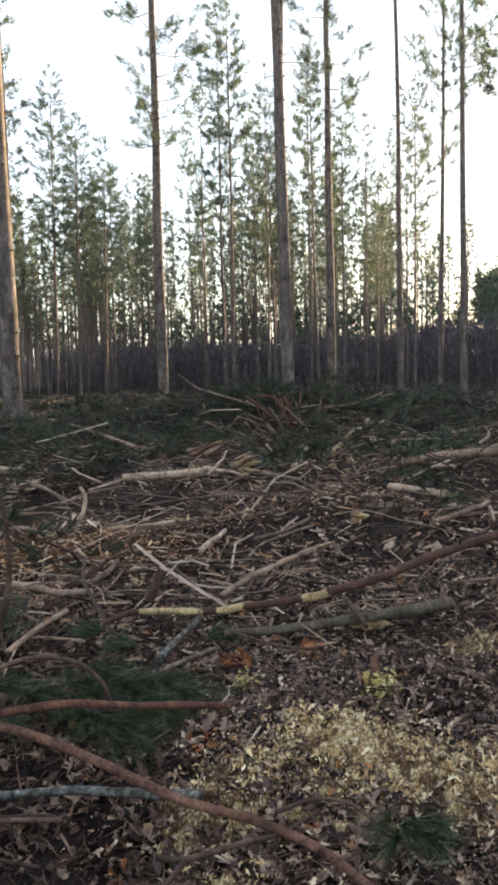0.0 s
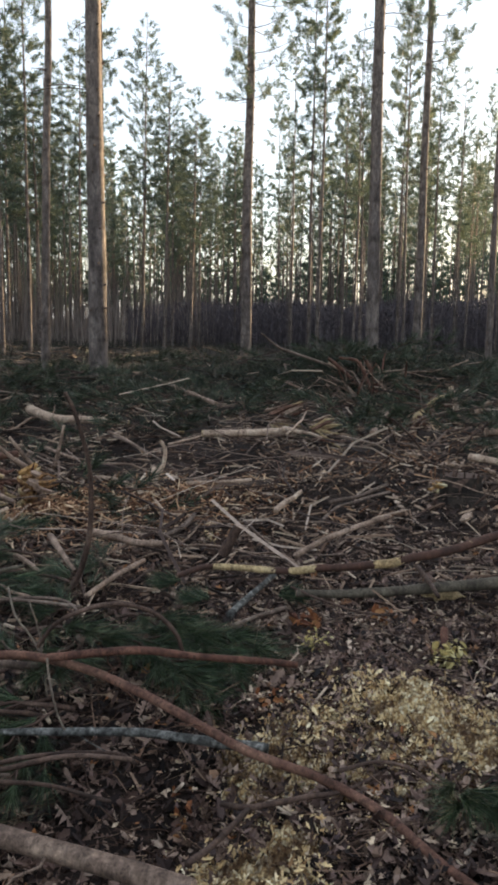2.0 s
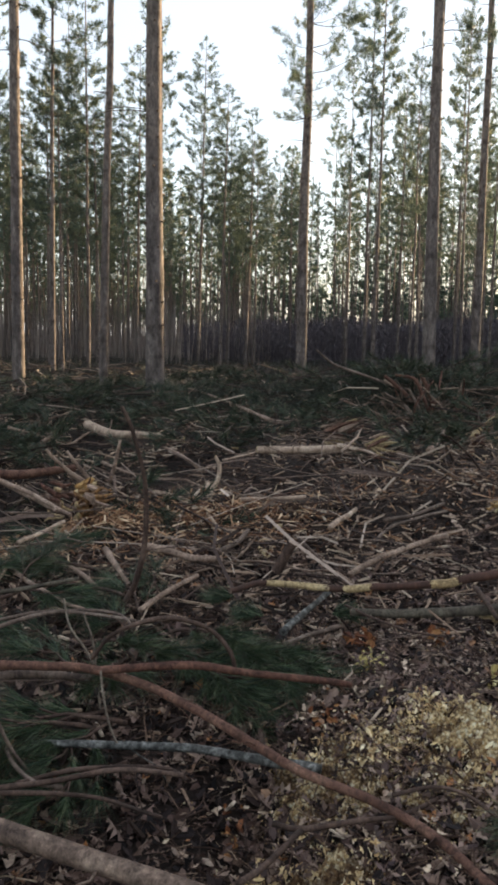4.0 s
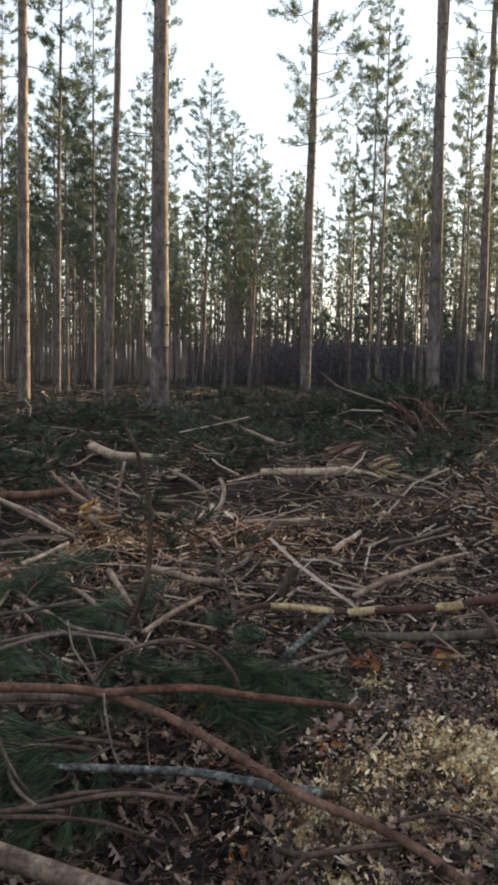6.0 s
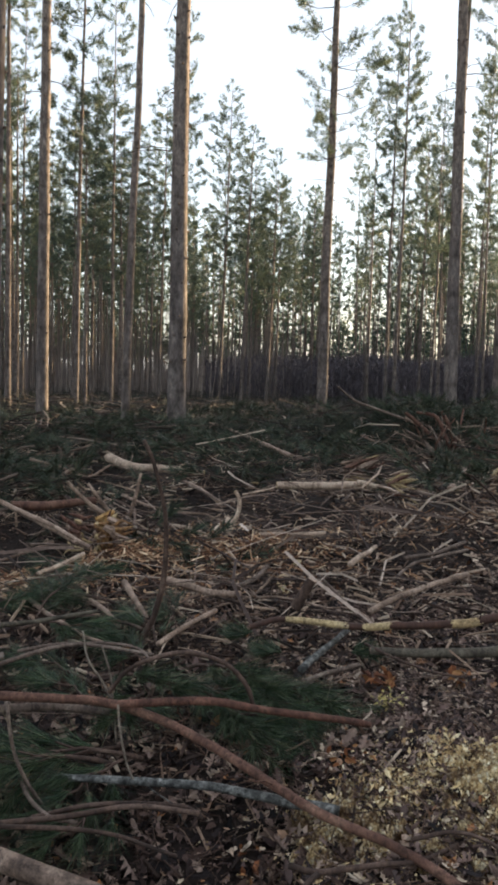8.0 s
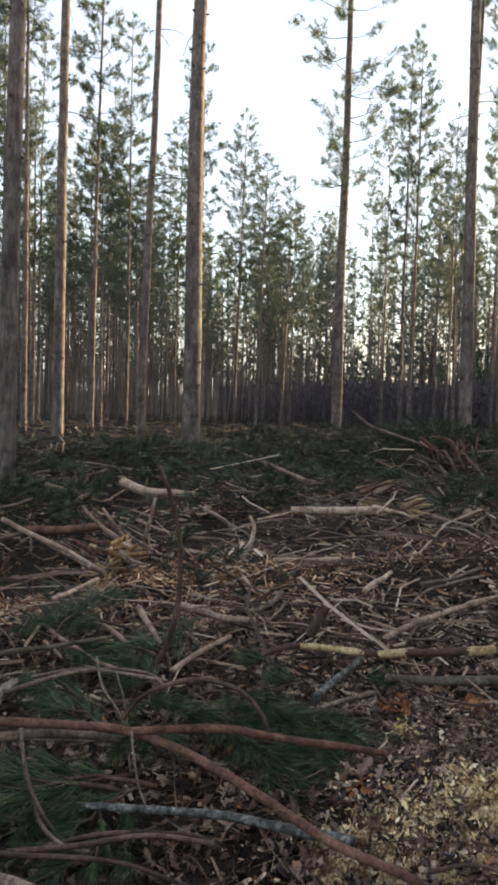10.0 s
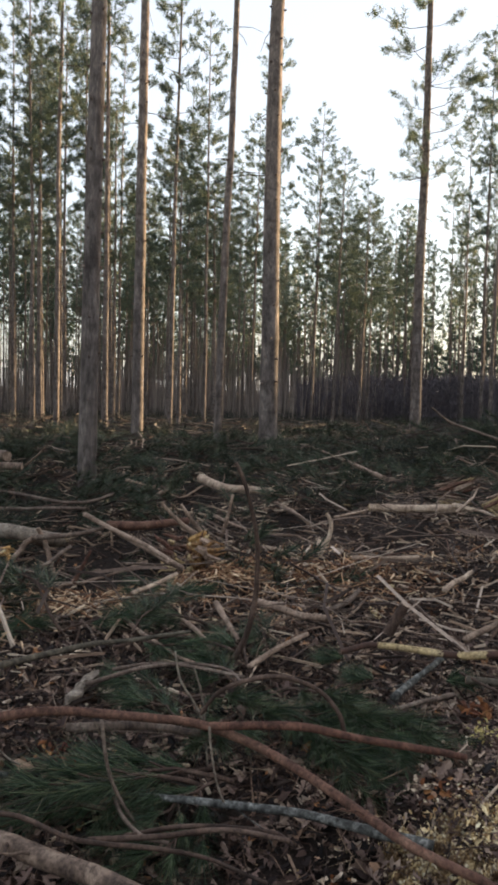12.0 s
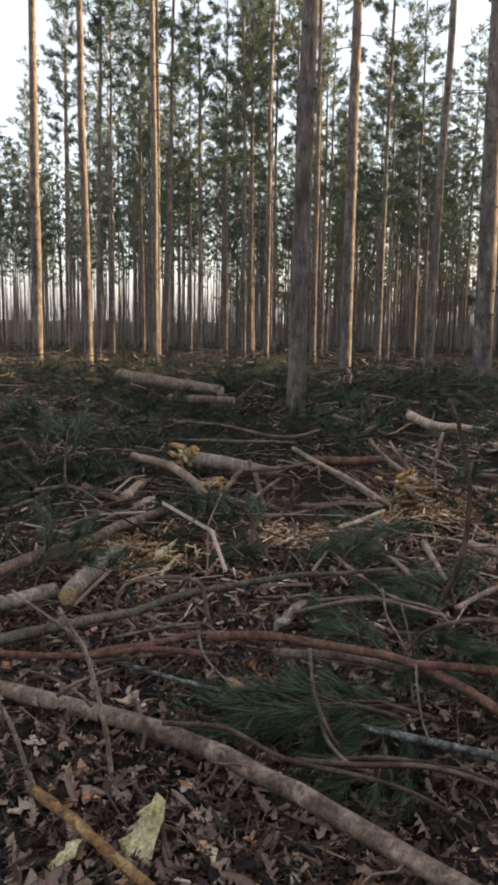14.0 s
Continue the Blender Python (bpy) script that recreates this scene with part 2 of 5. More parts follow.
M_rust = island("rust_leaves", [(0.0, (0.08, 0.03, 0.018)), (0.5, (0.22, 0.085, 0.034)), (1.0, (0.38, 0.2, 0.085))], 0.75)
M_red = island("dark_red_leaves", [(0.0, (0.05, 0.012, 0.01)), (0.6, (0.13, 0.03, 0.022)), (1.0, (0.2, 0.06, 0.035))], 0.7)
M_flake = island("bark_flakes", [(0.0, (0.07, 0.035, 0.022)), (0.6, (0.17, 0.085, 0.05)), (1.0, (0.32, 0.2, 0.11))], 0.85)
M_fawn = island("fawn_leaves", [(0.0, (0.05, 0.033, 0.033)), (0.3, (0.14, 0.094, 0.082)), (0.6, (0.28, 0.2, 0.16)), (0.85, (0.45, 0.34, 0.25)), (1.0, (0.64, 0.53, 0.38))], 0.75)
M_mauve = island("mauve_leaves", [(0.0, (0.014, 0.009, 0.008)), (0.35, (0.056, 0.035, 0.03)), (0.65, (0.145, 0.092, 0.074)), (0.9, (0.24, 0.168, 0.135)), (0.975, (0.26, 0.18, 0.14)), (1.0, (0.28, 0.14, 0.065))], 0.55)
M_straw = island("brown_straw", [(0.0, (0.03, 0.018, 0.014)), (0.6, (0.085, 0.05, 0.036)), (0.92, (0.17, 0.11, 0.075)), (1.0, (0.33, 0.25, 0.17))], 0.8)
M_yellow = island("yellow_leaves", [(0.0, (0.36, 0.28, 0.1)), (0.6, (0.55, 0.47, 0.2)), (1.0, (0.66, 0.6, 0.34))], 0.8)
# bluish tint stands in for air haze in front of the distant brush
M_brush = island("hazy_brush", [(0.0, (0.06, 0.053, 0.064)), (0.6, (0.108, 0.096, 0.11)), (1.0, (0.18, 0.158, 0.165))], 0.95, 2.0)

M_sapling = island("sunlit_saplings", [(0.0, (0.15, 0.125, 0.118)), (0.6, (0.27, 0.228, 0.207)), (1.0, (0.44, 0.37, 0.32))], 0.9, 2.0)


# ---- mesh tools ----
def mesh_of(name, verts, faces, material, smooth=False):
    me = bpy.data.meshes.new(name)
    me.from_pydata(verts.tolist() if isinstance(verts, np.ndarray) else verts, [], faces.tolist() if isinstance(faces, np.ndarray) else faces)
    me.materials.append(material)
    if smooth:
        me.polygons.foreach_set("use_smooth", [True] * len(me.polygons))
    me.update()
    return me


def part(name, me, parent, label=""):
    ob = new(name, me)
    ob.parent = parent
    return tagged(ob, label)


def bend(points, steps):
    """A smooth line through points (Catmull-Rom), with steps pieces between each two."""
    p = np.array(points, float)
    if len(p) == 2:
        return p[0] + np.linspace(0, 1, steps + 1)[:, None] * (p[1] - p[0])
    q = np.vstack([2 * p[0] - p[1], p, 2 * p[-1] - p[-2]])
    out = []
    for i in range(1, len(q) - 2):
        for t in np.linspace(0, 1, steps, endpoint=False):
            a, b, c, d = q[i - 1 : i + 3]
            out.append(0.5 * (2 * b + (c - a) * t + (2 * a - 5 * b + 4 * c - d) * t * t + (3 * b - a - 3 * c + d) * t**3))
    return np.array(out + [p[-1]])


def tube(line, radii, sides, rough=0.0, gen=None, caps=True):
    """Vertices and faces of a round stick along a line."""
    gen = gen or rng
    line = np.array(line, float)
    n = len(line)
    way = np.gradient(line, axis=0)
    way /= np.linalg.norm(way, axis=1)[:, None] + 1e-9
    ref = np.array((0.31, 0.17, 0.93)) if abs(way[0][2]) < 0.8 else np.array((1.0, 0.2, 0.1))
    u = np.cross(way, ref)
    u /= np.linalg.norm(u, axis=1)[:, None] + 1e-9
    v = np.cross(way, u)
    a = np.linspace(0, 2 * math.pi, sides, endpoint=False)
    rr = np.asarray(radii, float)[:, None] * (1 + rough * gen.uniform(-1, 1, (n, sides)))
    ring = line[:, None] + rr[..., None] * (np.cos(a)[None, :, None] * u[:, None] + np.sin(a)[None, :, None] * v[:, None])
    faces = [(i * sides + j, i * sides + (j + 1) % sides, (i + 1) * sides + (j + 1) % sides, (i + 1) * sides + j) for i in range(n - 1) for j in range(sides)]
    if caps:
        faces += [tuple(range(sides - 1, -1, -1)), tuple(range((n - 1) * sides, n * sides))]
    return ring.reshape(-1, 3), faces


def joined(pieces):
    verts, faces, at = [], [], 0
    for v, f in pieces:
        verts.append(np.asarray(v, float))
        faces += [tuple(int(i) + at for i in face) for face in f]
        at += len(v)
    return np.concatenate(verts), faces


def unit(v):
    return v / (np.linalg.norm(v, axis=-1, keepdims=True) + 1e-9)


def blades(roots, ways, lengths, widths, solid=True, gen=None):
    """Needles: thin three-sided spikes, or flat ones where they are far off."""
    gen = gen or rng
    n = len(roots)
    u = unit(np.cross(ways, unit(gen.normal(size=(n, 3)))))
    v = np.cross(ways, u)
    w, tip = widths[:, None] / 2, roots + ways * lengths[:, None]
    if solid:
        corners = np.stack([roots + w * u, roots + w * (-0.5 * u + 0.87 * v), roots + w * (-0.5 * u - 0.87 * v), tip], 1)
        tri = np.array([(0, 1, 3), (1, 2, 3), (2, 0, 3)])
        k = 4
    else:
        corners = np.stack([roots + w * u, tip, roots - w * u], 1)
        tri = np.array([(0, 1, 2)])
        k = 3
    return corners.reshape(-1, 3), (np.arange(n)[:, None, None] * k + tri[None]).reshape(-1, 3)


# ---- the ground ----
WAVES = [(rng.uniform(0, 6.28), k, rng.uniform(0, 6.28), a) for k, a in ((0.35, 0.03), (0.6, 0.03), (1.1, 0.022), (1.9, 0.016), (2.9, 0.013), (4.3, 0.011), (6.7, 0.009), (9.5, 0.008), (14.0, 0.006), (21.0, 0.004), (29.0, 0.003))]
# loose litter stays out here; the bare dark soil stands in for shade
PITS = ((-3.0, 6.2, 0.42), (-4.15, 5.63, 0.36), (-3.35, 6.55, 0.36), (-7.1, 7.1, 0.6), (-0.9, 7.7, 0.4), (0.3, 9.2, 0.45), (-2.2, 8.3, 0.5), (1.7, 8.4, 0.4), (-3.7, 9.6, 0.6), (-1.6, 10.6, 0.5), (-5.6, 8.8, 0.6))
MOUNDS = ((-4.15, 5.63, 0.34, -0.24), (-7.1, 7.1, 0.6, -0.28), (-1.6, 10.6, 0.5, -0.25), (-5.6, 8.8, 0.6, -0.28), (0.3, 15.4, 1.6, 0.42), (0.42, 2.45, 0.5, 0.085), (-0.42, 2.38, 0.2, -0.09), (-3.4, 5.6, 0.5, -0.3), (-0.6, 1.95, 0.28, -0.13), (-2.9, 6.4, 0.45, -0.28), (-0.9, 7.7, 0.4, -0.25), (0.3, 9.2, 0.5, -0.22), (-2.2, 8.3, 0.5, -0.28), (-4.6, 7.4, 0.5, -0.28), (1.7, 8.4, 0.5, -0.22), (-3.7, 9.6, 0.6, -0.25), (-1.0, 2.35, 0.3, -0.08), (0.1, 6.3, 0.35, -0.12), (-1.5, 5.2, 0.35, -0.14), (3.5, 14.0, 2.2, 0.15), (-6.0, 11.0, 2.5, 0.12))


def ground_at(x, y):
    x, y = np.asarray(x, float), np.asarray(y, float)
    z = -0.03 + 0 * x
    for way, k, ph, a in WAVES:
        z = z + a * np.sin(k * (x * math.cos(way) + y * math.sin(way)) + ph + 1.3 * np.sin(0.7 * k * (y * math.cos(way) - x * math.sin(way)) + 2 * ph))
    for mx, my, s, h in MOUNDS:
        z = z + h * np.exp(-((x - mx) ** 2 + (y - my) ** 2) / (2 * s * s))
    d = np.hypot(x, y)
    rough = np.clip((d - 4.0) / 2.0, 0, 1)
    z = z + rough * (0.05 * np.sin(3.1 * x + 1.7 * np.sin(2.3 * y)) * np.sin(2.7 * y + 1.1 * np.sin(3.7 * x)) + 0.025 * np.sin(7.3 * x - 2 * y) * np.sin(6.1 * y + 2.2 * x))
    return z - 0.016 * np.clip(d - 20, 0, 40)


def spread(n, reach, fine):
    u = np.linspace(-1, 1, n)
    return fine * u + (reach - fine) * np.sign(u) * np.abs(u) ** 6


gx, gy = np.meshgrid(-1.5 + spread(225, 900, 6.5), 5.0 + spread(225, 900, 7.5), indexing="ij")
gv = np.stack([gx, gy, ground_at(gx, gy)], -1).reshape(-1, 3)
gi = np.arange(225 * 225).reshape(225, 225)
gf = np.stack([gi[:-1, :-1], gi[1:, :-1], gi[1:, 1:], gi[:-1, 1:]], -1).reshape(-1, 4)
tagged(new("ground", mesh_of("ground", gv, gf, M_soil, True)), "brown forest floor of a logged pine stand", "ground", kind="structure")


# ---- standing pines ----
def crown_mesh(height, base, reach, tufts, spikes, seed, coarse=1.0):
    """Puffs of needles on rising branches in whorls, with the branch wood apart."""
    g = np.random.default_rng(seed)
    roots, ways, wood = [], [], []
    z = base
    while z < height - 0.3:
        part_up = (z - base) / (height - base)
        arms = g.integers(3, 6)
        turn = g.uniform(0, 6.28)
        for k in range(arms):
            if g.random() < 0.2:
                continue
            az = turn + k * 6.28 / arms + g.normal(0, 0.3)
            length = reach * (0.22 + 0.95 * (1 - part_up) ** 0.8) * g.uniform(0.5, 1.2) * (0.5 + 2.0 * part_up if part_up < 0.25 else 1)
            rise = g.uniform(0.05, 0.4) + 0.55 * part_up
            t = np.linspace(0, 1, 3 if coarse > 1.2 else 4)
            line = np.stack([np.cos(az) * length * t, np.sin(az) * length * t, z + length * (rise * t**1.6 - 0.06 * np.sin(3 * t))], 1)
            wood.append(tube(line, 0.017 * (1 - 0.75 * t) * (0.5 + length / 3), 3, caps=False))
            count = max(2, int(round(tufts * length / reach)))
            for s in np.concatenate([[1.0], g.uniform(0.25, 1.0, count - 1) ** 0.6]):
                c = np.array([np.interp(s, t, line[:, i]) for i in range(3)]) + g.normal(0, 0.13, 3) * (1, 1, 0.5) * (s < 1)
                finger = unit(np.array((np.cos(az), np.sin(az), 1.0)) + g.normal(0, 0.4, 3))
                d = unit(finger * 0.45 + g.normal(0, 0.7, (spikes, 3)))
                stem = g.uniform(-0.08, 0.22, (spikes, 1))
                roots.append(c + finger * stem + d * 0.02)
                ways.append(d)
        z += g.uniform(0.42, 0.85)
    top = np.array((0, 0, height))
    roots.append(top + g.normal(0, 0.06, (spikes * 2, 3)))
    ways.append(unit(np.array((0, 0, 1.0)) + g.normal(0, 0.5, (spikes * 2, 3))))
    roots, ways = np.concatenate(roots), np.concatenate(ways)
    n = len(roots)
    return blades(roots, ways, g.uniform(0.12, 0.2, n) * (0.75 + 0.25 * coarse), g.uniform(0.015, 0.028, n) * coarse, False, g), joined(wood)


def pine_template(seed, sides=12, base=10.6, tufts=12, spikes=48, thick=0.34, reach=1.9, dead=6, coarse=0.8):
    """One tall pine, 21 m high."""
    g = np.random.default_rng(seed)
    tree = new("pine_tree")
    zs = np.concatenate([[-0.6, 0.0, 0.12, 0.35], np.linspace(0.9, 21, 26 if sides > 5 else 12)])
    sway = np.cumsum(g.normal(0, 0.012, (len(zs), 2)), 0) * np.clip(zs / 8, 0, 1)[:, None]
    line = np.stack([sway[:, 0], sway[:, 1], zs], 1)
    rad = thick / 2 * (1 - np.clip(zs, 0, 21) / 22.2) ** 0.75 + 0.03 * np.exp(-np.clip(zs, 0, 9) / 0.2)
    v, f = tube(line, rad, sides, 0.035, g)
    part("trunk", mesh_of("trunk", v, f, M_trunk, True), tree)
    (cv, cf), (wv, wf) = crown_mesh(21, base, reach, tufts, spikes, seed + 50, coarse)
    crown = part("crown", mesh_of("crown", cv, cf, M_crown), tree, "dark green needle tufts in whorls")
    tagged(part("branchwork", mesh_of("branchwork", wv, wf, M_bark_grey), crown), kind="stuff")
    knob, kf = tube([(0, 0, 0), (0.03, 0, 0.004), (0.055, 0, 0.012)], [0.024, 0.018, 0.009], 6, 0.15, g)
    knob_mesh = mesh_of("branch_stub", knob, kf, M_bark_grey, True)
    z = 1.3 + g.uniform(0, 0.4)
    while thick > 0.3 and z < 9.0:
        r = float(np.interp(z, zs, rad))
        at = [float(np.interp(z, zs, sway[:, k])) for k in (0, 1)]
        for az in g.uniform(0, 6.28) + np.array((0, 2.1, 4.2)) + g.normal(0, 0.3, 3):
            stub = part("branch_stub", knob_mesh, tree)
            stub.matrix_basis = Matrix.Translation((at[0] + (r - 0.012) * math.cos(az), at[1] + (r - 0.012) * math.sin(az), z + g.normal(0, 0.03))) @ Matrix.Rotation(az, 4, "Z")
        z += g.uniform(0.4, 0.62)
    for z in g.uniform(5.5, base, dead):
        az, ln = g.uniform(0, 6.28), g.uniform(0.3, 1.3)
        t = np.linspace(0, 1, 4)
        stick = np.stack([np.cos(az) * ln * t, np.sin(az) * ln * t, z + ln * (0.15 * t - 0.25 * t * t)], 1) + g.normal(0, 0.02, (4, 3)) * t[:, None]
        v, f = tube(stick, 0.014 * (1 - 0.7 * t), 4)
        part("dead_branch", mesh_of("dead_branch", v, f, M_bark_dark), tree, "bare dead side branch")
    return tree


TEMPLATES = [pine_template(s, base=low) for s, low in ((11, 8.4), (12, 13.2), (13, 12.6), (14, 13.8), (15, 12.2), (16, 9.4))]
SLENDER = [pine_template(s, 7, low, 13, 23, 0.22, wide, 5, 1.6) for s, low, wide in ((31, 11.6, 1.45), (32, 9.8, 1.6), (33, 10.6, 1.75), (34, 13.0, 1.4), (35, 10.2, 1.55))]
DISTANT = [pine_template(s, 5, low, 10, 11, 0.22, wide, 0, 2.7) for s, low, wide in ((41, 10.8, 1.5), (42, 9.0, 1.7), (43, 12.0, 1.4), (44, 9.6, 1.7), (45, 10.0, 1.5))]
used = set()
planted = []


def pine(x, y, thick, high, lean_x=0.0, lean_y=0.0, label="", shape=None):
    """A standing pine with its foot at x, y, leaning by so much a metre."""
    slim = thick < 0.245
    tier = 0 if not slim else 1 if math.hypot(x, y) < 47 else 2
    stock = (TEMPLATES, SLENDER, DISTANT)[tier]
    k = (int(rng.integers(1 if tier == 0 else 0, 5)) if shape is None else shape) + 100 * tier
    w = thick / (0.22 if slim else 0.34)
    z = float(ground_at(x, y))
    m = Matrix.Translation((x, y, z)) @ Matrix(((1, 0, lean_x, 0), (0, 1, lean_y, 0), (0, 0, 1, 0), (0, 0, 0, 1))) @ Matrix.Rotation(rng.uniform(0, 6.28), 4, "Z") @ Matrix.Diagonal((w, w, high / 21, 1))
    ob = stock[k % 100]
    if k in used:
        ob = copy_thing(ob, m)
    else:
        ob.matrix_basis = m
    used.add(k)
    planted.append((x, y))
    return tagged(ob, label or "tall straight red-barked pine with a bare lower trunk", "tree", "standing pines")


pine(-17.16, 16.43, 0.30, 21.0, 0.007, 0.007)
pine(-16.34, 17.60, 0.26, 21.0, -0.002, -0.002)
pine(-20.15, 22.25, 0.19, 20.0, 0.033, 0.030)
pine(-14.28, 18.05, 0.28, 21.0, -0.005, -0.004)
pine(-18.94, 24.56, 0.20, 20.0, 0.043, 0.032)
pine(-20.93, 31.73, 0.20, 20.0, -0.007, -0.005)
pine(-13.27, 22.37, 0.19, 20.0, 0.016, 0.009)
pine(-5.15, 9.42, 0.32, 22.0, 0.014, 0.007)
pine(-12.43, 23.98, 0.21, 20.0, -0.009, -0.005)
pine(-8.09, 17.20, 0.29, 21.0, 0.011, 0.005)
pine(-11.30, 26.72, 0.22, 19.0, 0.026, 0.011)
pine(-6.24, 17.53, 0.24, 20.0, 0.037, 0.013)
pine(-4.48, 15.57, 0.38, 21.0, 0.004, 0.001)
pine(-2.55, 24.87, 0.35, 19.5, 0.003, 0.000, shape=0)
pine(-1.15, 42.98, 0.22, 20.5, -0.001, -0.000)
pine(-0.69, 41.99, 0.22, 21.0, 0.004, 0.000)
pine(0.93, 18.48, 0.35, 21.0, -0.029, 0.001)
pine(1.25, 26.97, 0.26, 21.0, 0.015, -0.001)
pine(2.77, 26.86, 0.30, 21.0, -0.006, 0.001, shape=5)
pine(5.14, 27.42, 0.25, 20.0, -0.016, 0.003, shape=3)
pine(7.80, 33.09, 0.26, 20.0, 0.021, -0.005, shape=5)
pine(6.65, 25.13, 0.26, 21.0, -0.015, 0.004, shape=5)
pine(8.89, 27.60, 0.22, 21.0, -0.064, 0.020)
pine(3.93, 49.85, 0.19, 20.0, 0.001, -0.000)
pine(6.18, 51.63, 0.20, 18.0, -0.003, 0.000)
pine(7.79, 53.43, 0.21, 18.0, -0.004, 0.001)
pine(10.02, 48.99, 0.19, 20.0, 0.004, -0.001)
pine(-10.15, 43.84, 0.20, 17.2, 0.034, 0.008)
pine(-8.79, 43.11, 0.22, 15.2, 0.035, 0.007)
pine(-7.61, 44.35, 0.23, 15.3, 0.046, 0.008)
pine(0.67, 50.00, 0.19, 18.0, 0.005, -0.000)
pine(-10.68, 54.97, 0.22, 17.0, 0.020, 0.004)
pine(-8.55, 53.32, 0.21, 17.0, 0.004, 0.001)
pine(-13.06, 42.02, 0.20, 17.0, 0.017, 0.005)
pine(-15.66, 38.97, 0.19, 18.0, 0.026, 0.010)
pine(-14.93, 34.94, 0.19, 17.0, 0.004, 0.002)
pine(3.81, 43.83, 0.19, 20.0, -0.028, 0.002)
pine(-27.78, 28.81, 0.15, 19.0, 0.003, 0.003)
pine(-24.61, 34.06, 0.19, 20.0, -0.013, -0.010)
pine(-28.10, 33.88, 0.17, 19.0, -0.002, -0.002)
pine(-21.10, 33.99, 0.18, 19.0, -0.001, -0.001)

# slim trees at the near edge of the stand
tries = 0
while tries < 60:
    tries += 1
    az, d = radians(rng.uniform(27, 40)), rng.uniform(27, 41)
    x, y = -d * math.sin(az), d * math.cos(az)
    if len(planted) < 48 and min((x - a) ** 2 + (y - b) ** 2 for a, b in planted) > 2.2**2:
        pine(x, y, rng.uniform(0.17, 0.22), rng.uniform(17, 20), rng.normal(0, 0.012), rng.normal(0, 0.012), "slender pine at the edge of the dense stand")

# the stand behind, thinner trees row on row
tries = 0
while len(planted) < 262 and tries < 9000:
    tries += 1
    az, d = rng.uniform(-21, 60), 33 + 52 * rng.random() ** 0.8
    if 4.5 < az < 15.5 and d < 57 or (az < 12 and rng.random() < 0.3) or (az > 42 and rng.random() < 0.55):
        continue
    x, y = -d * math.sin(radians(az)), d * math.cos(radians(az))
    if min((x - a) ** 2 + (y - b) ** 2 for a, b in planted) < 1.7**2:
        continue
    if 12 < 0.67 * y - 0.74 * x < (28 if x < 13 else 44) and x > 4 or 15.4 < 0.67 * y - 0.74 * x < 19 and x > -6:
        continue
    high = rng.uniform(14.0, 21.0)
    pine(x, y, rng.uniform(0.17, 0.24), high, rng.normal(0, 0.012), rng.normal(0, 0.012), "slender pine in the dense stand behind the clearing")


def far_woods(name, count, box, seed, label, low=15.0, high=21.0, bushy=1.0, strip=None):
    """Many distant pines in one mesh."""
    g = np.random.default_rng(seed)
    pieces, roots, ways = [], [], []
    for _ in range(count):
        if strip:
            p, x = g.uniform(*strip), 58 + 40 * g.random() ** 1.5
            y = (p + math.cos(SUN_AZ) * x) / math.sin(SUN_AZ)
            low, high = beside(p) - 1.5, beside(p) + 0.8
        else:
            az, d = radians(g.uniform(box[0], box[1])), math.sqrt(g.uniform(box[2] ** 2, box[3] ** 2))
            x, y = -d * math.sin(az), d * math.cos(az)
            if 15 < 0.67 * y - 0.74 * x < 46 and 12 < x < 60:
                continue  # the gap through which the low sun comes
        z, h, r = float(ground_at(x, y)), g.uniform(low, high), g.uniform(0.09, 0.15)
        t = np.array((0.0, 0.5, 1.0))
        lean = g.normal(0, 0.015, 2)
        pieces.append(tube(np.stack([x + lean[0] * h * t, y + lean[1] * h * t, z - 0.4 + (h + 0.4) * t], 1), r * (1 - 0.8 * t), 4, caps=False))
        n = 46 if bushy == 1.0 else 22
        up = g.random(n) ** 0.9
        zc = z + h * (0.42 + 0.58 * up)
        rad = (0.25 + 1.35 * (1 - up) ** 0.7) * np.sqrt(g.random(n))
        a = g.uniform(0, 6.28, n)
        c = np.stack([x + rad * np.cos(a) + lean[0] * h * up, y + rad * np.sin(a) + lean[1] * h * up, zc], 1)
        roots.append(np.repeat(c, 5, 0) + g.normal(0, 0.08, (n * 5, 3)))
        ways.append(unit(g.normal(0, 0.8, (n * 5, 3)) + (0, 0, 0.35)))
    roots, ways = np.concatenate(roots), np.concatenate(ways)
    m = len(roots)
    ob = new(name)
    v, f = joined(pieces)
    part("trunks", mesh_of("trunks", v, f, M_trunk), ob)
    v, f = blades(roots, ways, g.uniform(0.3, 0.6, m) * bushy, g.uniform(0.13, 0.24, m) * bushy, False, g)
    part("crowns", mesh_of("crowns", v, f, M_crown), ob)
    return tagged(ob, label, "woods", kind="stuff")


far_woods("far_woods", 640, (-30, 64, 74, 140), 61, "distant dense pine woods behind the clearing")


def beside(p):
    """Height of the woods added towards the sun, by how far along them, set for where their shade ends; p is measured
    across the sun's rays.
    """
    return float(np.interp(p, (-90, 10.4, 11.0, 15, 15.6, 18.2, 18.8, 22, 22.6, 32, 35, 50, 58, 100), (21, 21, 15, 15, 13, 13, 16, 16, 14.6, 14.6, 17, 17, 22, 22)))


# woods added mostly out of view, dense enough to block the low sun
far_woods("side_woods", 620, None, 62, "tall dense pine woods added out of view to block the sun", bushy=3.5, strip=(-75, 25))
far_woods("side_woods", 620, None, 65, "dense pine woods added mostly out of view for shade", bushy=3.5, strip=(25, 98))
far_woods("young_pines", 300, (-30, 34, 84, 128), 66, "low young pines behind the far trunks", 6.0, 10.0)
# more woods added out of view, to the left and behind, for shading
far_woods("side_woods", 120, (66, 190, 35, 110), 63, "dense pine woods added mostly out of view for shade")

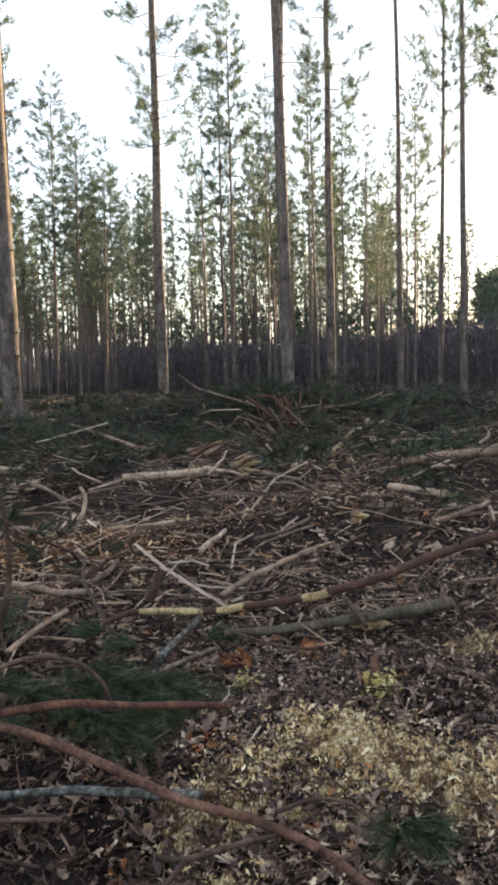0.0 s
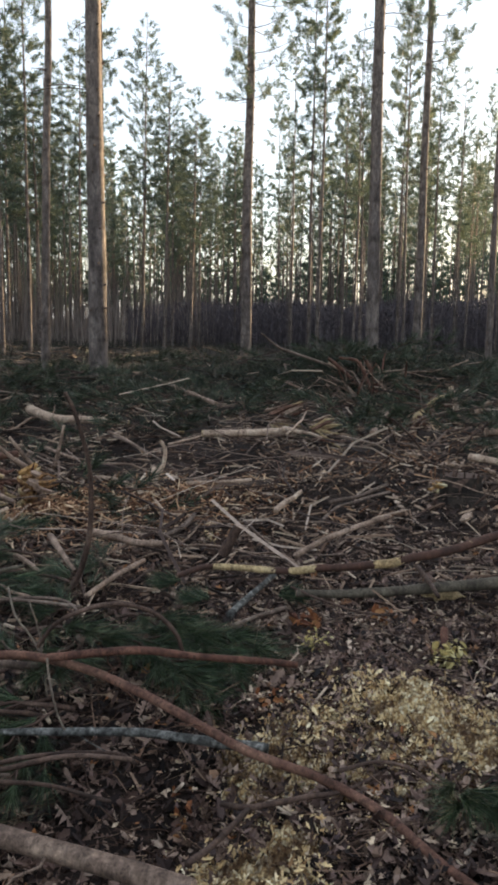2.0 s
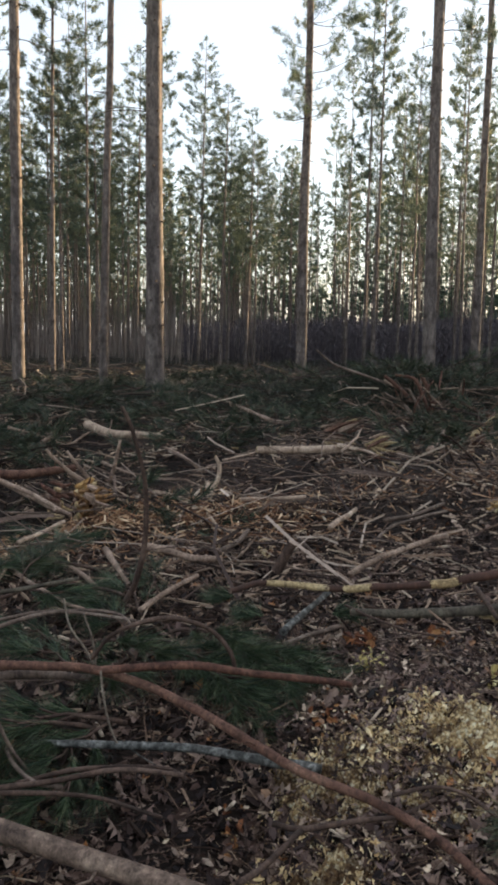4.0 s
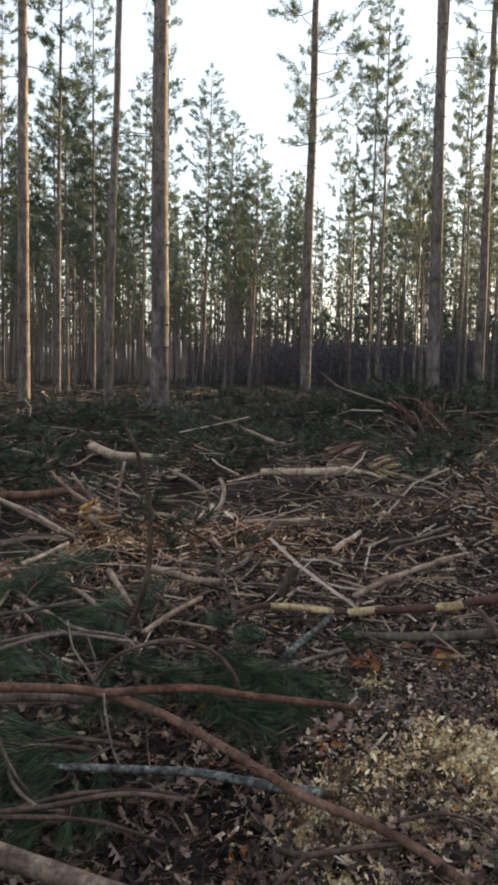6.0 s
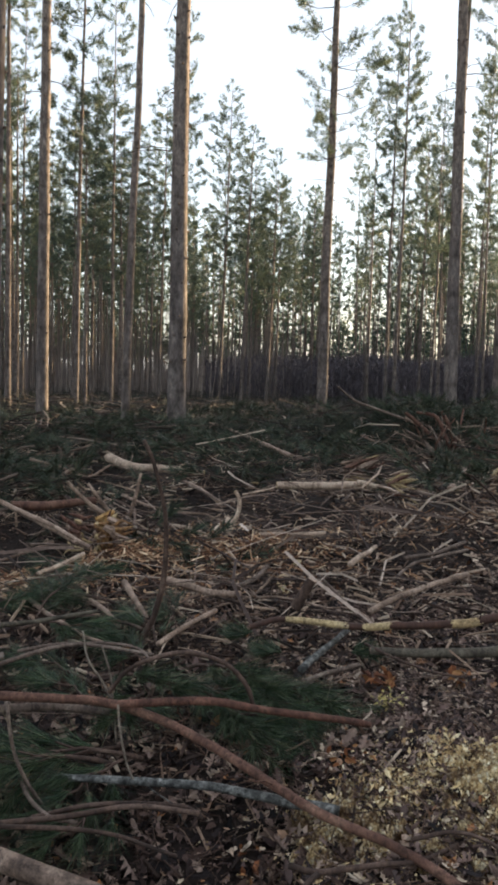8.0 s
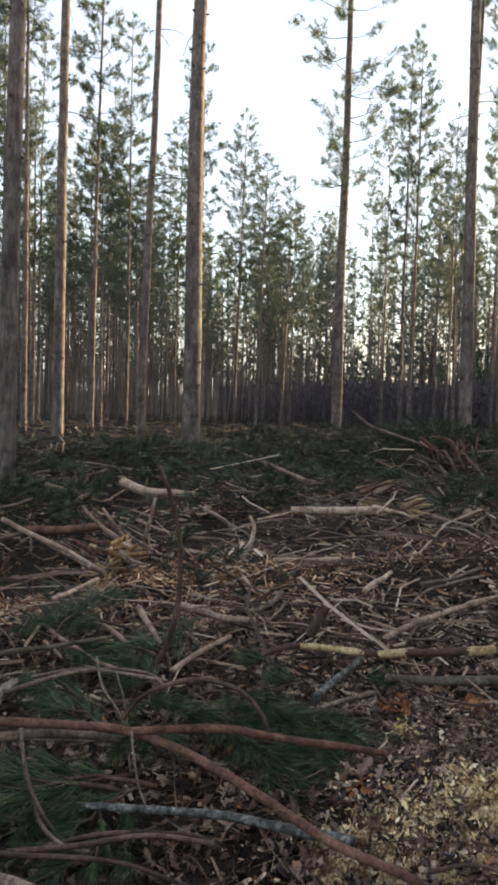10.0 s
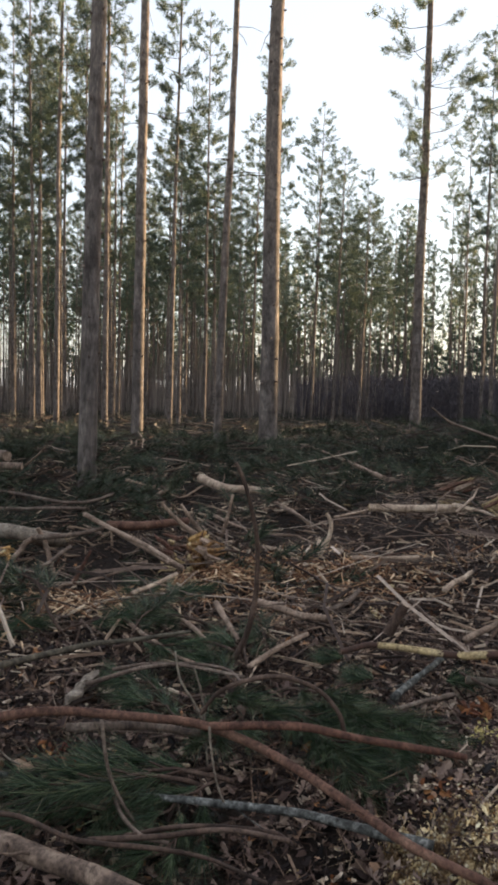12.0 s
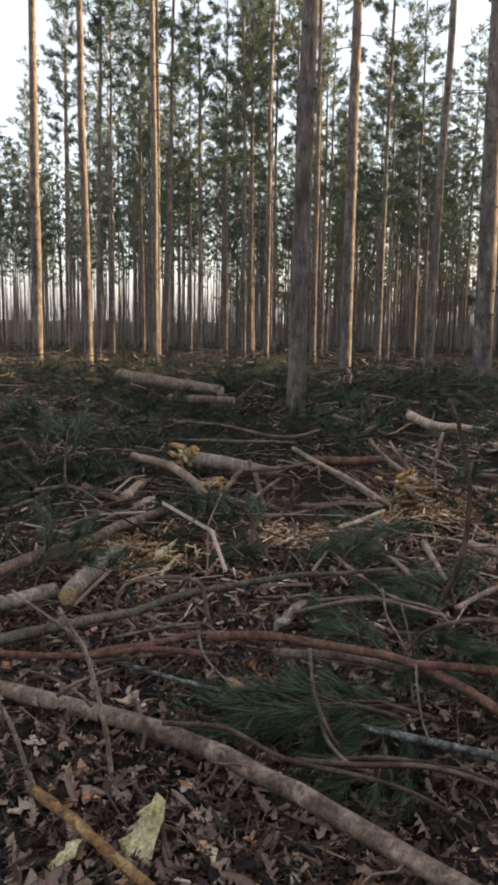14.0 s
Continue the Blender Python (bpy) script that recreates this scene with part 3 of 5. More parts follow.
# a dense thicket of bare brush between the far trunks
g = np.random.default_rng(64)
n, k = 9000, 70000
az = np.radians(np.concatenate([g.uniform(-30, 14, n), g.uniform(-30, 9, k // 2), g.uniform(-30, 14, k - k // 2)]))
d = 58 + 26 * g.random(n + k)
x, y = -d * np.sin(az), d * np.cos(az)
top = 3.1 + 0.35 * np.sin(az * 31) * np.sin(az * 17 + 1) + 1.6 * np.clip(-np.degrees(az) / 18, 0, 1)
z = ground_at(x, y) - 0.1
z[n:] += top[n:] * g.random(k) ** 0.85
ways = np.concatenate([unit(g.normal(0, 0.05, (n, 3)) + (0, 0, 1)), unit(g.normal(0, 0.45, (k, 3)) + (0, 0, 0.7))])
tall = np.concatenate([top[:n] * g.uniform(0.8, 1.3, n), 0.3 + 0.6 * g.random(k)])
wide = np.concatenate([g.uniform(0.03, 0.06, n), g.uniform(0.04, 0.09, k)])
v, f = blades(np.stack([x, y, z], 1), ways, tall, wide, False, g)
tagged(new("brush", mesh_of("brush", v, f, M_brush)), "dark bare undergrowth among far trunks", "brush", kind="stuff")

# bare saplings at one side of the far woods, with sunlight put into their pale colour
n = 7000
az, d = np.radians(g.uniform(8, 66, n)), 58 + 40 * g.random(n)
x, y = -d * np.sin(az), d * np.cos(az)
v, f = blades(np.stack([x, y, ground_at(x, y) - 0.1], 1), unit(g.normal(0, 0.05, (n, 3)) + (0, 0, 1)), g.uniform(2.5, 7.0, n), g.uniform(0.03, 0.08, n), False, g)
tagged(new("saplings", mesh_of("saplings", v, f, M_sapling)), "bare saplings crowding the far woods, pale as if sunlit", "saplings", kind="stuff")


# ---- felled branches and logs ----
def branch(name, points, r0, r1, material, label, category, twigs=None, torn=None, bare=()):
    """A fallen branch or log along a line, with cut ends and side twigs as parts."""
    thick = max(r0, r1)
    line = bend(points, 2 if name == "loose_branch" else 6)
    length = float(np.linalg.norm(np.diff(line, axis=0), axis=1).sum())
    n = len(line)
    t = np.linspace(0, 1, n)
    knots = np.linspace(0, 1, max(4, int(length / 0.16)))
    drift = rng.normal(0, 0.004 if thick > 0.03 else min(0.01, thick * 0.3), (len(knots), 3))
    line = line + np.stack([np.interp(t, knots, drift[:, k]) for k in range(3)], 1) * np.sin(math.pi * t)[:, None]
    if name != "loose_branch":
        line[:, 2] = np.maximum(line[:, 2], ground_at(line[:, 0], line[:, 1]) + 0.5 * thick)
    sides = 12 if thick > 0.03 else 8 if thick > 0.012 else 6
    rad = (r0 + (r1 - r0) * t) * (1 + np.interp(t, knots, 0.045 * rng.normal(size=len(knots)) * (0.6 if thick > 0.03 else 1)))
    v, f = tube(line, rad, sides, 0.2 if material == M_orange else 0.05, None, caps=thick <= 0.02)
    origin = line[n // 2].copy()
    ob = tagged(new(name, mesh_of(name, v - origin, f, material, True)), label, category, "slash on the ground")
    ob.location = origin
    if thick > 0.02:
        cut = torn or (M_wood_yellow if material in (M_birch, M_wood_pale) else M_wood_tan)
        for end, i, j in ((line[0], 0, 1), (line[-1], -1, -2)):
            way = unit(line[i] - line[j])
            rr = rad[i]
            cv, cf = tube([end - way * rr * 0.3, end + way * rr * 0.05, end + way * rr * 0.12], [rr * 0.96, rr * 0.93, rr * 0.6], sides, 0.1)
            part("cut_end", mesh_of("cut_end", cv - origin, cf, cut), ob, "pale broken wood end")
    for x0, x1 in bare:
        s = np.linspace(0, 1, 9)
        span = np.stack([np.interp(x0 + (x1 - x0) * s, line[:, 0], line[:, k]) for k in range(3)], 1)
        rr = np.interp(span[:, 0], line[:, 0], rad)
        sv, sf = tube(span, rr * 1.06 * (1 - 0.12 * np.abs(2 * s - 1) ** 6), 10, 0.04)
        part("bare_wood", mesh_of("bare_wood", sv - origin, sf, M_wood_yellow, True), ob, "pale yellow debarked stretch")
    count = twigs if twigs is not None else (int(min(5, length * 1.6)) if thick < 0.045 and length > 0.45 else 0)
    for _ in range(count):
        i = int(rng.integers(1, n - 1))
        way = unit(line[i + 1] - line[i - 1])
        out = unit(np.cross(way, rng.normal(size=3)) + way * rng.uniform(-0.3, 0.8) + (0, 0, 0.25))
        ln = rng.uniform(0.06, 0.28) * (1 if thick < 0.02 else 1.3)
        k = np.linspace(0, 1, 5)[:, None]
        tw = line[i] + out * ln * k + rng.normal(0, 0.02, (5, 3)) * k + np.array((0, 0, -0.04)) * k * k
        tr = max(0.0018, rad[i] * 0.2) * (1 - 0.6 * k[:, 0])
        tv, tf = tube(tw, tr, 5)
        part("twig", mesh_of("twig", tv - origin, tf, material, True), ob)
    return ob


branch("long_branch", [(-1.76, 2.48, 0.20), (-1.62, 2.60, 0.20), (-1.43, 2.67, 0.19), (-1.21, 2.71, 0.18), (-1.04, 2.74, 0.17), (-0.70, 2.63, 0.15), (-0.42, 2.44, 0.12), (-0.12, 2.28, 0.08), (0.14, 2.16, 0.05), (0.27, 1.98, 0.05), (0.38, 1.85, 0.05), (0.52, 1.7, 0.04)], 0.020, 0.012, M_bark_red, "long reddish-brown fallen pine branch lying over litter", "branch")
branch("fallen_branch", [(-1.00, 2.66, 0.21), (-0.68, 2.73, 0.23), (-0.46, 2.75, 0.21), (-0.26, 2.82, 0.18), (-0.10, 2.91, 0.13)], 0.015, 0.013, M_ruddy, "bright reddish peeled pine branch crossing a green bough", "branch")
branch("fallen_branch", [(-1.56, 2.67, 0.12), (-1.41, 2.73, 0.12), (-1.24, 2.78, 0.12), (-1.06, 2.79, 0.12)], 0.019, 0.014, M_bark_grey, "short greyish branch under a reddish branch", "branch")
branch("fallen_branch", [(-1.13, 2.41, 0.05), (-0.87, 2.46, 0.05), (-0.62, 2.48, 0.05), (-0.45, 2.47, 0.05), (-0.30, 2.45, 0.05), (-0.17, 2.43, 0.05)], 0.013, 0.018, M_lichen, "grey-blue lichen covered stick on the forest floor", "branch")
branch("fallen_log", [(-2.41, 1.92, 0.06), (-1.64, 2.01, 0.06), (-1.06, 1.94, 0.06), (-0.30, 1.74, 0.06)], 0.034, 0.027, M_pole, "long grey-brown pine pole lying in leaf litter", "log", twigs=4)
branch("fallen_branch", [(-1.58, 1.97, 0.12), (-1.39, 2.05, 0.12), (-1.15, 2.01, 0.11), (-0.92, 2.08, 0.09), (-0.76, 2.09, 0.08), (-0.59, 2.07, 0.06)], 0.009, 0.005, M_bark_dark, "thin dark red-brown bent branch on litter", "branch")
branch("fallen_branch", [(-1.15, 2.08, 0.07), (-0.96, 2.17, 0.07), (-0.79, 2.28, 0.07), (-0.58, 2.28, 0.07)], 0.010, 0.007, M_bark_dark, "thin dark branch over a shadowy hollow", "branch")
branch("fallen_branch", [(-1.20, 2.26, 0.36), (-1.18, 2.27, 0.19), (-1.13, 2.29, 0.07), (-1.07, 2.32, -0.03)], 0.006, 0.006, M_bark_grey, "thin grey twig arching down into litter", "twig")
branch("fallen_branch", [(-1.67, 1.61, 0.60), (-1.64, 1.64, 0.52), (-1.62, 1.66, 0.47), (-1.60, 1.68, 0.36), (-1.58, 1.70, 0.21), (-1.57, 1.71, 0.07)], 0.005, 0.008, M_birch, "thin forked grey twig standing in slash", "twig")
branch("upright_stalk", [(-1.26, 3.76, 1.06), (-1.21, 3.78, 0.94), (-1.16, 3.80, 0.72), (-1.15, 3.80, 0.52), (-1.16, 3.80, 0.35), (-1.19, 3.79, 0.21), (-1.24, 3.78, 0.10), (-1.32, 3.75, -0.02)], 0.009, 0.017, M_bark_dark, "dark bent sapling stalk standing in slash", "sapling", twigs=3)
branch("fallen_branch", [(-1.05, 2.76, 0.21), (-0.98, 2.78, 0.30), (-0.86, 2.82, 0.35), (-0.76, 2.85, 0.36), (-0.64, 2.88, 0.32), (-0.56, 2.89, 0.24), (-0.53, 2.90, 0.15)], 0.009, 0.009, M_bark_dark, "dark arching twig over a green bough", "twig")
branch("fallen_branch", [(-1.16, 2.77, 0.43), (-1.14, 2.78, 0.32), (-1.09, 2.80, 0.23), (-1.05, 2.81, 0.14), (-1.04, 2.81, 0.03), (-1.03, 2.82, -0.11)], 0.004, 0.005, M_birch, "thin kinked grey twig in front of needles", "twig")
branch("stripped_branch", [(-0.74, 3.88, 0.14), (-0.57, 4.03, 0.15), (-0.22, 3.98, 0.16), (-0.02, 3.95, 0.18), (0.23, 4.00, 0.20), (0.40, 4.01, 0.23), (0.61, 4.08, 0.27), (0.98, 4.31, 0.33), (1.45, 4.55, 0.40)], 0.014, 0.027, M_mixed, "half debarked pine branch with pale yellow wood", "branch", bare=((-0.58, -0.24), (-0.18, -0.04), (0.24, 0.38)))
branch("fallen_log", [(-0.14, 3.90, 0.07), (0.14, 3.94, 0.07), (0.43, 4.05, 0.07), (0.74, 4.16, 0.07), (1.07, 4.31, 0.07)], 0.019, 0.034, M_moss, "brownish grey mossy log behind a stripped branch", "log")
branch("fallen_branch", [(-0.17, 4.45, 0.10), (0.01, 4.66, 0.15), (0.18, 4.86, 0.18), (0.40, 5.07, 0.20)], 0.017, 0.016, M_wood_tan, "tan peeled branch with orange torn end", "branch")
branch("broken_stub", [(-0.59, 4.51, 0.07), (-0.50, 4.52, 0.24)], 0.032, 0.029, M_bark_dark, "dark broken branch stub with yellow cut end", "stub")
branch("fallen_log", [(-1.43, 4.78, 0.10), (-1.27, 4.68, 0.10), (-1.09, 4.59, 0.10), (-0.92, 4.58, 0.10)], 0.026, 0.018, M_wood_tan, "pale tan debarked log half buried in slash", "log")
branch("fallen_log", [(-1.32, 8.42, 0.22), (-0.88, 8.55, 0.22), (-0.45, 8.81, 0.22)], 0.039, 0.043, M_wood_pale, "pale peeled log lying across the slash", "log")
branch("torn_splinter", [(-0.48, 8.69, 0.26), (-0.23, 8.44, 0.26), (-0.06, 8.11, 0.26)], 0.030, 0.008, M_wood_pale, "white torn splinters at a broken log end", "splinter")
branch("torn_splinter", [(-0.41, 7.97, 0.30), (-0.30, 9.17, 0.30), (-0.28, 10.06, 0.30)], 0.014, 0.010, M_wood_pale, "thin white splinters sticking up from slash", "splinter")
branch("fallen_log", [(-3.60, 9.51, 0.30), (-3.11, 9.04, 0.26), (-2.77, 9.26, 0.22), (-2.30, 9.18, 0.20)], 0.055, 0.036, M_wood_pale, "pale broken log on dark green boughs", "log")
branch("hooked_branch", [(-1.41, 6.45, 0.08), (-1.33, 6.46, 0.24), (-1.32, 6.46, 0.35), (-1.36, 6.46, 0.43)], 0.023, 0.014, M_wood_pale, "pale hooked branch end standing up", "branch")
branch("fallen_branch", [(-1.20, 15.67, 0.30), (-0.45, 15.97, 0.30), (0.45, 16.84, 0.30)], 0.027, 0.040, M_wood_pale, "thin pale stick lying on a slash mound", "branch")
branch("fallen_branch", [(-1.13, 13.35, 1.20), (-0.76, 13.37, 0.94), (0.06, 13.39, 0.68), (0.56, 13.38, 0.51)], 0.016, 0.03, M_bark_grey, "long bare branch rising from a slash mound", "branch")
branch("fallen_branch", [(-0.03, 12.99, 0.83), (0.28, 12.99, 0.58), (0.65, 12.98, 0.15)], 0.027, 0.040, M_bark_red, "brown bare branch fanned out of slash pile", "branch")
branch("fallen_branch", [(0.53, 12.98, 0.87), (0.69, 12.97, 0.55), (0.82, 12.97, 0.18)], 0.026, 0.040, M_bark_red, "brown bare branch fanned out of slash pile", "branch")
branch("fallen_branch", [(0.14, 12.79, 0.85), (0.44, 12.79, 0.79), (0.60, 12.78, 0.45), (0.76, 12.77, 0.17)], 0.022, 0.035, M_bark_red, "brown bare branch fanned out of slash pile", "branch")
branch("fallen_branch", [(0.90, 12.56, 0.58), (1.31, 12.52, 0.38), (1.66, 12.48, 0.25)], 0.025, 0.038, M_bark_red, "brown bare branch fanned out of slash pile", "branch")
branch("fallen_branch", [(-3.88, 16.45, 0.30), (-2.31, 12.72, 0.30), (-1.49, 10.71, 0.30)], 0.029, 0.030, M_wood_tan, "long tan branch on green boughs", "branch")
branch("fallen_branch", [(-1.55, 7.76, 0.20), (-1.41, 8.07, 0.20), (-1.32, 8.44, 0.20)], 0.011, 0.012, M_wood_pale, "thin pale twig in slash", "twig")
branch("fallen_branch", [(-2.34, 8.46, 0.20), (-2.04, 8.02, 0.20), (-1.69, 7.26, 0.20)], 0.015, 0.018, M_wood_tan, "tan crooked branch in slash", "branch")
branch("fallen_branch", [(-3.54, 8.17, 0.15), (-2.86, 7.02, 0.15), (-2.43, 6.40, 0.15)], 0.021, 0.019, M_wood_tan, "tan crooked branch in slash", "branch")
branch("fallen_branch", [(-2.44, 6.99, 0.07), (-2.39, 7.00, 0.25), (-2.35, 7.02, 0.46)], 0.020, 0.013, M_wood_tan, "short upright broken branch in slash", "branch")
branch("fallen_branch", [(-3.38, 6.54, 0.18), (-3.04, 6.69, 0.18), (-2.87, 6.93, 0.18)], 0.039, 0.031, M_bark_red, "reddish fallen log end in slash", "log")
branch("fallen_branch", [(-3.29, 6.56, 0.12), (-2.85, 6.07, 0.12), (-2.34, 5.53, 0.12)], 0.025, 0.014, M_wood_tan, "grey tan crooked branch over a dark hollow", "branch")
branch("fallen_branch", [(-3.61, 7.63, 0.22), (-3.59, 8.08, 0.22), (-3.80, 9.17, 0.22)], 0.026, 0.024, M_wood_tan, "tan stick poking out of green boughs", "branch")
branch("fallen_branch", [(-1.85, 3.65, 0.10), (-1.77, 3.86, 0.10), (-1.62, 3.94, 0.10), (-1.38, 3.89, 0.10), (-1.27, 3.82, 0.10)], 0.010, 0.009, M_bark_dark, "thin dark bent twig on litter", "twig")
branch("fallen_branch", [(-2.10, 4.21, 0.10), (-1.79, 3.90, 0.10), (-1.54, 3.67, 0.10), (-1.39, 3.58, 0.10)], 0.014, 0.009, M_wood_tan, "pale broken branch over needles", "branch")
branch("fallen_branch", [(-1.69, 3.31, 0.12), (-1.53, 3.45, 0.12), (-1.32, 3.47, 0.12), (-1.09, 3.43, 0.12)], 0.009, 0.008, M_bark_grey, "thin grey twig across a green bough", "twig")
branch("fallen_branch", [(-1.13, 3.63, 0.10), (-1.06, 4.01, 0.10), (-0.99, 4.24, 0.10)], 0.014, 0.012, M_wood_tan, "short tan stick on litter", "branch")
branch("fallen_branch", [(-0.99, 4.72, 0.10), (-0.91, 5.02, 0.10), (-0.89, 5.33, 0.10)], 0.017, 0.015, M_bark_grey, "grey broken branch in slash", "branch")
branch("fallen_branch", [(-0.41, 3.39, 0.08), (-0.28, 3.56, 0.08), (-0.18, 3.66, 0.08)], 0.010, 0.012, M_bark_grey, "grey stick beside orange leaves", "branch")
branch("fallen_branch", [(-0.43, 3.53, 0.08), (-0.36, 3.82, 0.08), (-0.27, 4.15, 0.08)], 0.018, 0.015, M_lichen, "grey-green stick leaning under a stripped branch", "branch")
branch("fallen_branch", [(-0.05, 5.13, 0.12), (0.09, 5.65, 0.12), (0.48, 6.22, 0.12)], 0.011, 0.011, M_bark_grey, "thin grey branch on brown litter", "branch")
branch("fallen_branch", [(0.44, 8.21, 0.30), (0.63, 9.46, 0.30), (0.70, 10.05, 0.30)], 0.034, 0.031, M_wood_tan, "broken tan branch end in slash", "branch")
branch("fallen_log", [(-1.13, 6.37, 0.10), (-0.89, 6.43, 0.10), (-0.63, 6.61, 0.10)], 0.020, 0.019, M_wood_pale, "pale flat piece of wood on litter", "log")
branch("fallen_branch", [(-1.07, 2.17, 0.05), (-0.95, 2.26, 0.05), (-0.78, 2.32, 0.05), (-0.64, 2.34, 0.05), (-0.57, 2.29, 0.05)], 0.008, 0.007, M_bark_dark, "thin dark bent branch over a hollow", "branch")
branch("fallen_branch", [(-1.26, 2.45, 0.05), (-1.14, 2.29, 0.05), (-1.02, 2.19, 0.05), (-0.93, 2.18, 0.05)], 0.008, 0.006, M_bark_grey, "thin curved twig on litter", "twig")
branch("fallen_branch", [(-0.28, 2.10, 0.06), (-0.19, 2.09, 0.06), (-0.04, 2.16, 0.06), (0.09, 2.22, 0.06), (0.23, 2.37, 0.06)], 0.009, 0.007, M_bark_dark, "dark twig below a long branch on sawdust", "twig")
branch("fallen_branch", [(-0.33, 1.83, 0.06), (-0.27, 1.92, 0.06), (-0.20, 2.08, 0.06)], 0.010, 0.009, M_bark_dark, "dark branch stub in sawdust", "branch")
branch("fallen_branch", [(0.38, 1.97, 0.05), (0.43, 2.04, 0.05), (0.52, 2.07, 0.05)], 0.007, 0.006, M_birch, "short pale curved stick on litter", "branch")
branch("fallen_branch", [(0.05, 2.24, 0.10), (0.17, 2.31, 0.10), (0.26, 2.29, 0.10), (0.35, 2.17, 0.10), (0.46, 2.08, 0.10)], 0.007, 0.005, M_bark_dark, "thin dark twig arching over yellow sawdust", "twig")
branch("fallen_branch", [(-0.17, 3.97, 0.08), (-0.03, 3.80, 0.08), (0.13, 3.67, 0.08), (0.28, 3.62, 0.08)], 0.008, 0.006, M_bark_dark, "thin dark twig beside orange leaves", "twig")
branch("fallen_branch", [(-0.53, 5.18, 0.10), (-0.32, 4.63, 0.10), (-0.17, 4.24, 0.10)], 0.011, 0.008, M_bark_dark, "thin dark twig under a stripped branch", "twig")
branch("fallen_branch", [(0.50, 4.34, 0.10), (0.53, 4.08, 0.10), (0.55, 3.86, 0.10)], 0.015, 0.011, M_bark_dark, "dark broken side branch of a stripped pole", "branch")
branch("leaning_stake", [(1.67, 11.48, 0.54), (1.75, 11.47, 0.28), (1.80, 11.46, -0.07)], 0.036, 0.052, M_wood_pale, "pale broken stake leaning in slash", "stake")
branch("fallen_log", [(1.30, 7.53, 0.20), (1.51, 7.30, 0.20), (1.72, 6.99, 0.20)], 0.039, 0.029, M_wood_pale, "pale white peeled log in slash", "log")
branch("fallen_log", [(1.70, 8.93, 0.25), (2.35, 9.44, 0.25), (3.24, 9.72, 0.25)], 0.044, 0.061, M_wood_tan, "tan fallen log among green boughs", "log")
branch("fallen_branch", [(0.53, 9.71, 0.10), (0.64, 10.71, 0.10), (0.79, 11.48, 0.10)], 0.047, 0.032, M_wood_tan, "broken tan branch end standing in slash", "branch")
branch("fallen_branch", [(0.93, 6.77, 0.12), (1.48, 6.70, 0.12), (1.96, 6.90, 0.12)], 0.014, 0.012, M_bark_grey, "thin grey stick behind a dark stump", "branch")
branch("fallen_branch", [(1.42, 6.23, 0.12), (1.80, 6.66, 0.12), (2.07, 7.03, 0.12)], 0.026, 0.020, M_wood_tan, "pale broken branch with white torn end", "branch")
branch("fallen_branch", [(0.02, 5.87, 0.10), (0.24, 6.15, 0.10), (0.49, 6.61, 0.10)], 0.017, 0.014, M_bark_grey, "thin grey branch on brown litter", "branch")
branch("fallen_branch", [(-0.35, 5.56, 0.10), (-0.27, 5.91, 0.10), (-0.20, 6.20, 0.10)], 0.020, 0.017, M_wood_pale, "short pale split stick on litter", "branch")
branch("fallen_branch", [(1.91, 10.83, 0.26), (2.09, 10.80, 0.41)], 0.038, 0.026, M_wood_tan, "short tan stick in slash", "branch")
branch("fallen_branch", [(2.99, 19.61, 0.30), (3.33, 17.18, 0.30), (2.98, 12.29, 0.30), (2.95, 10.93, 0.30)], 0.041, 0.019, M_wood_tan, "long tan branch on green boughs", "branch")
branch("fallen_branch", [(2.87, 10.10, 0.31), (2.97, 10.07, 0.42), (2.93, 10.08, 0.52)], 0.021, 0.014, M_wood_pale, "thin pale hooked branch in slash", "branch")
branch("torn_log", [(-4.26, 5.82, 0.20), (-3.98, 5.81, 0.20), (-3.67, 5.83, 0.17), (-3.58, 6.10, 0.10)], 0.070, 0.059, M_birch, "pale log with torn yellow broken end", "log")
branch("fallen_branch", [(-4.55, 5.39, 0.25), (-4.11, 5.33, 0.22), (-3.64, 5.03, 0.18), (-3.44, 4.88, 0.12)], 0.037, 0.034, M_wood_tan, "greyish bent branch ending in torn yellow wood", "branch")
branch("fallen_branch", [(-3.81, 5.41, 0.07), (-3.80, 5.41, -0.16)], 0.032, 0.019, M_wood_pale, "pale torn branch end hanging down", "branch")
branch("fallen_branch", [(-3.77, 5.67, -0.00), (-3.71, 5.71, 0.11), (-3.63, 5.76, 0.17)], 0.024, 0.024, M_wood_tan, "curved orange-brown branch in slash", "branch")
branch("fallen_branch", [(-3.56, 5.69, 0.27), (-3.49, 5.74, 0.11), (-3.45, 5.76, -0.08), (-3.41, 5.78, -0.29)], 0.019, 0.029, M_wood_tan, "pale crooked branch standing in slash", "branch")
branch("fallen_branch", [(-3.02, 5.31, -0.04), (-2.96, 5.34, 0.08), (-2.91, 5.37, 0.20)], 0.019, 0.013, M_bark_red, "dark reddish stick pointing up", "branch")
branch("fallen_log", [(-3.24, 6.31, 0.22), (-2.98, 6.43, 0.22), (-2.71, 6.81, 0.22)], 0.040, 0.035, M_bark_red, "reddish fallen log behind torn stump", "log")
branch("fallen_branch", [(-3.47, 6.30, 0.30), (-2.83, 5.91, 0.20), (-2.47, 5.64, 0.15), (-2.22, 5.50, 0.10)], 0.023, 0.016, M_wood_tan, "long tan stick over a dark hollow", "branch")
branch("fallen_branch", [(-3.58, 5.63, 0.20), (-3.33, 5.87, 0.20), (-3.27, 6.25, 0.20)], 0.023, 0.015, M_bark_grey, "grey crooked branch over a hollow", "branch")
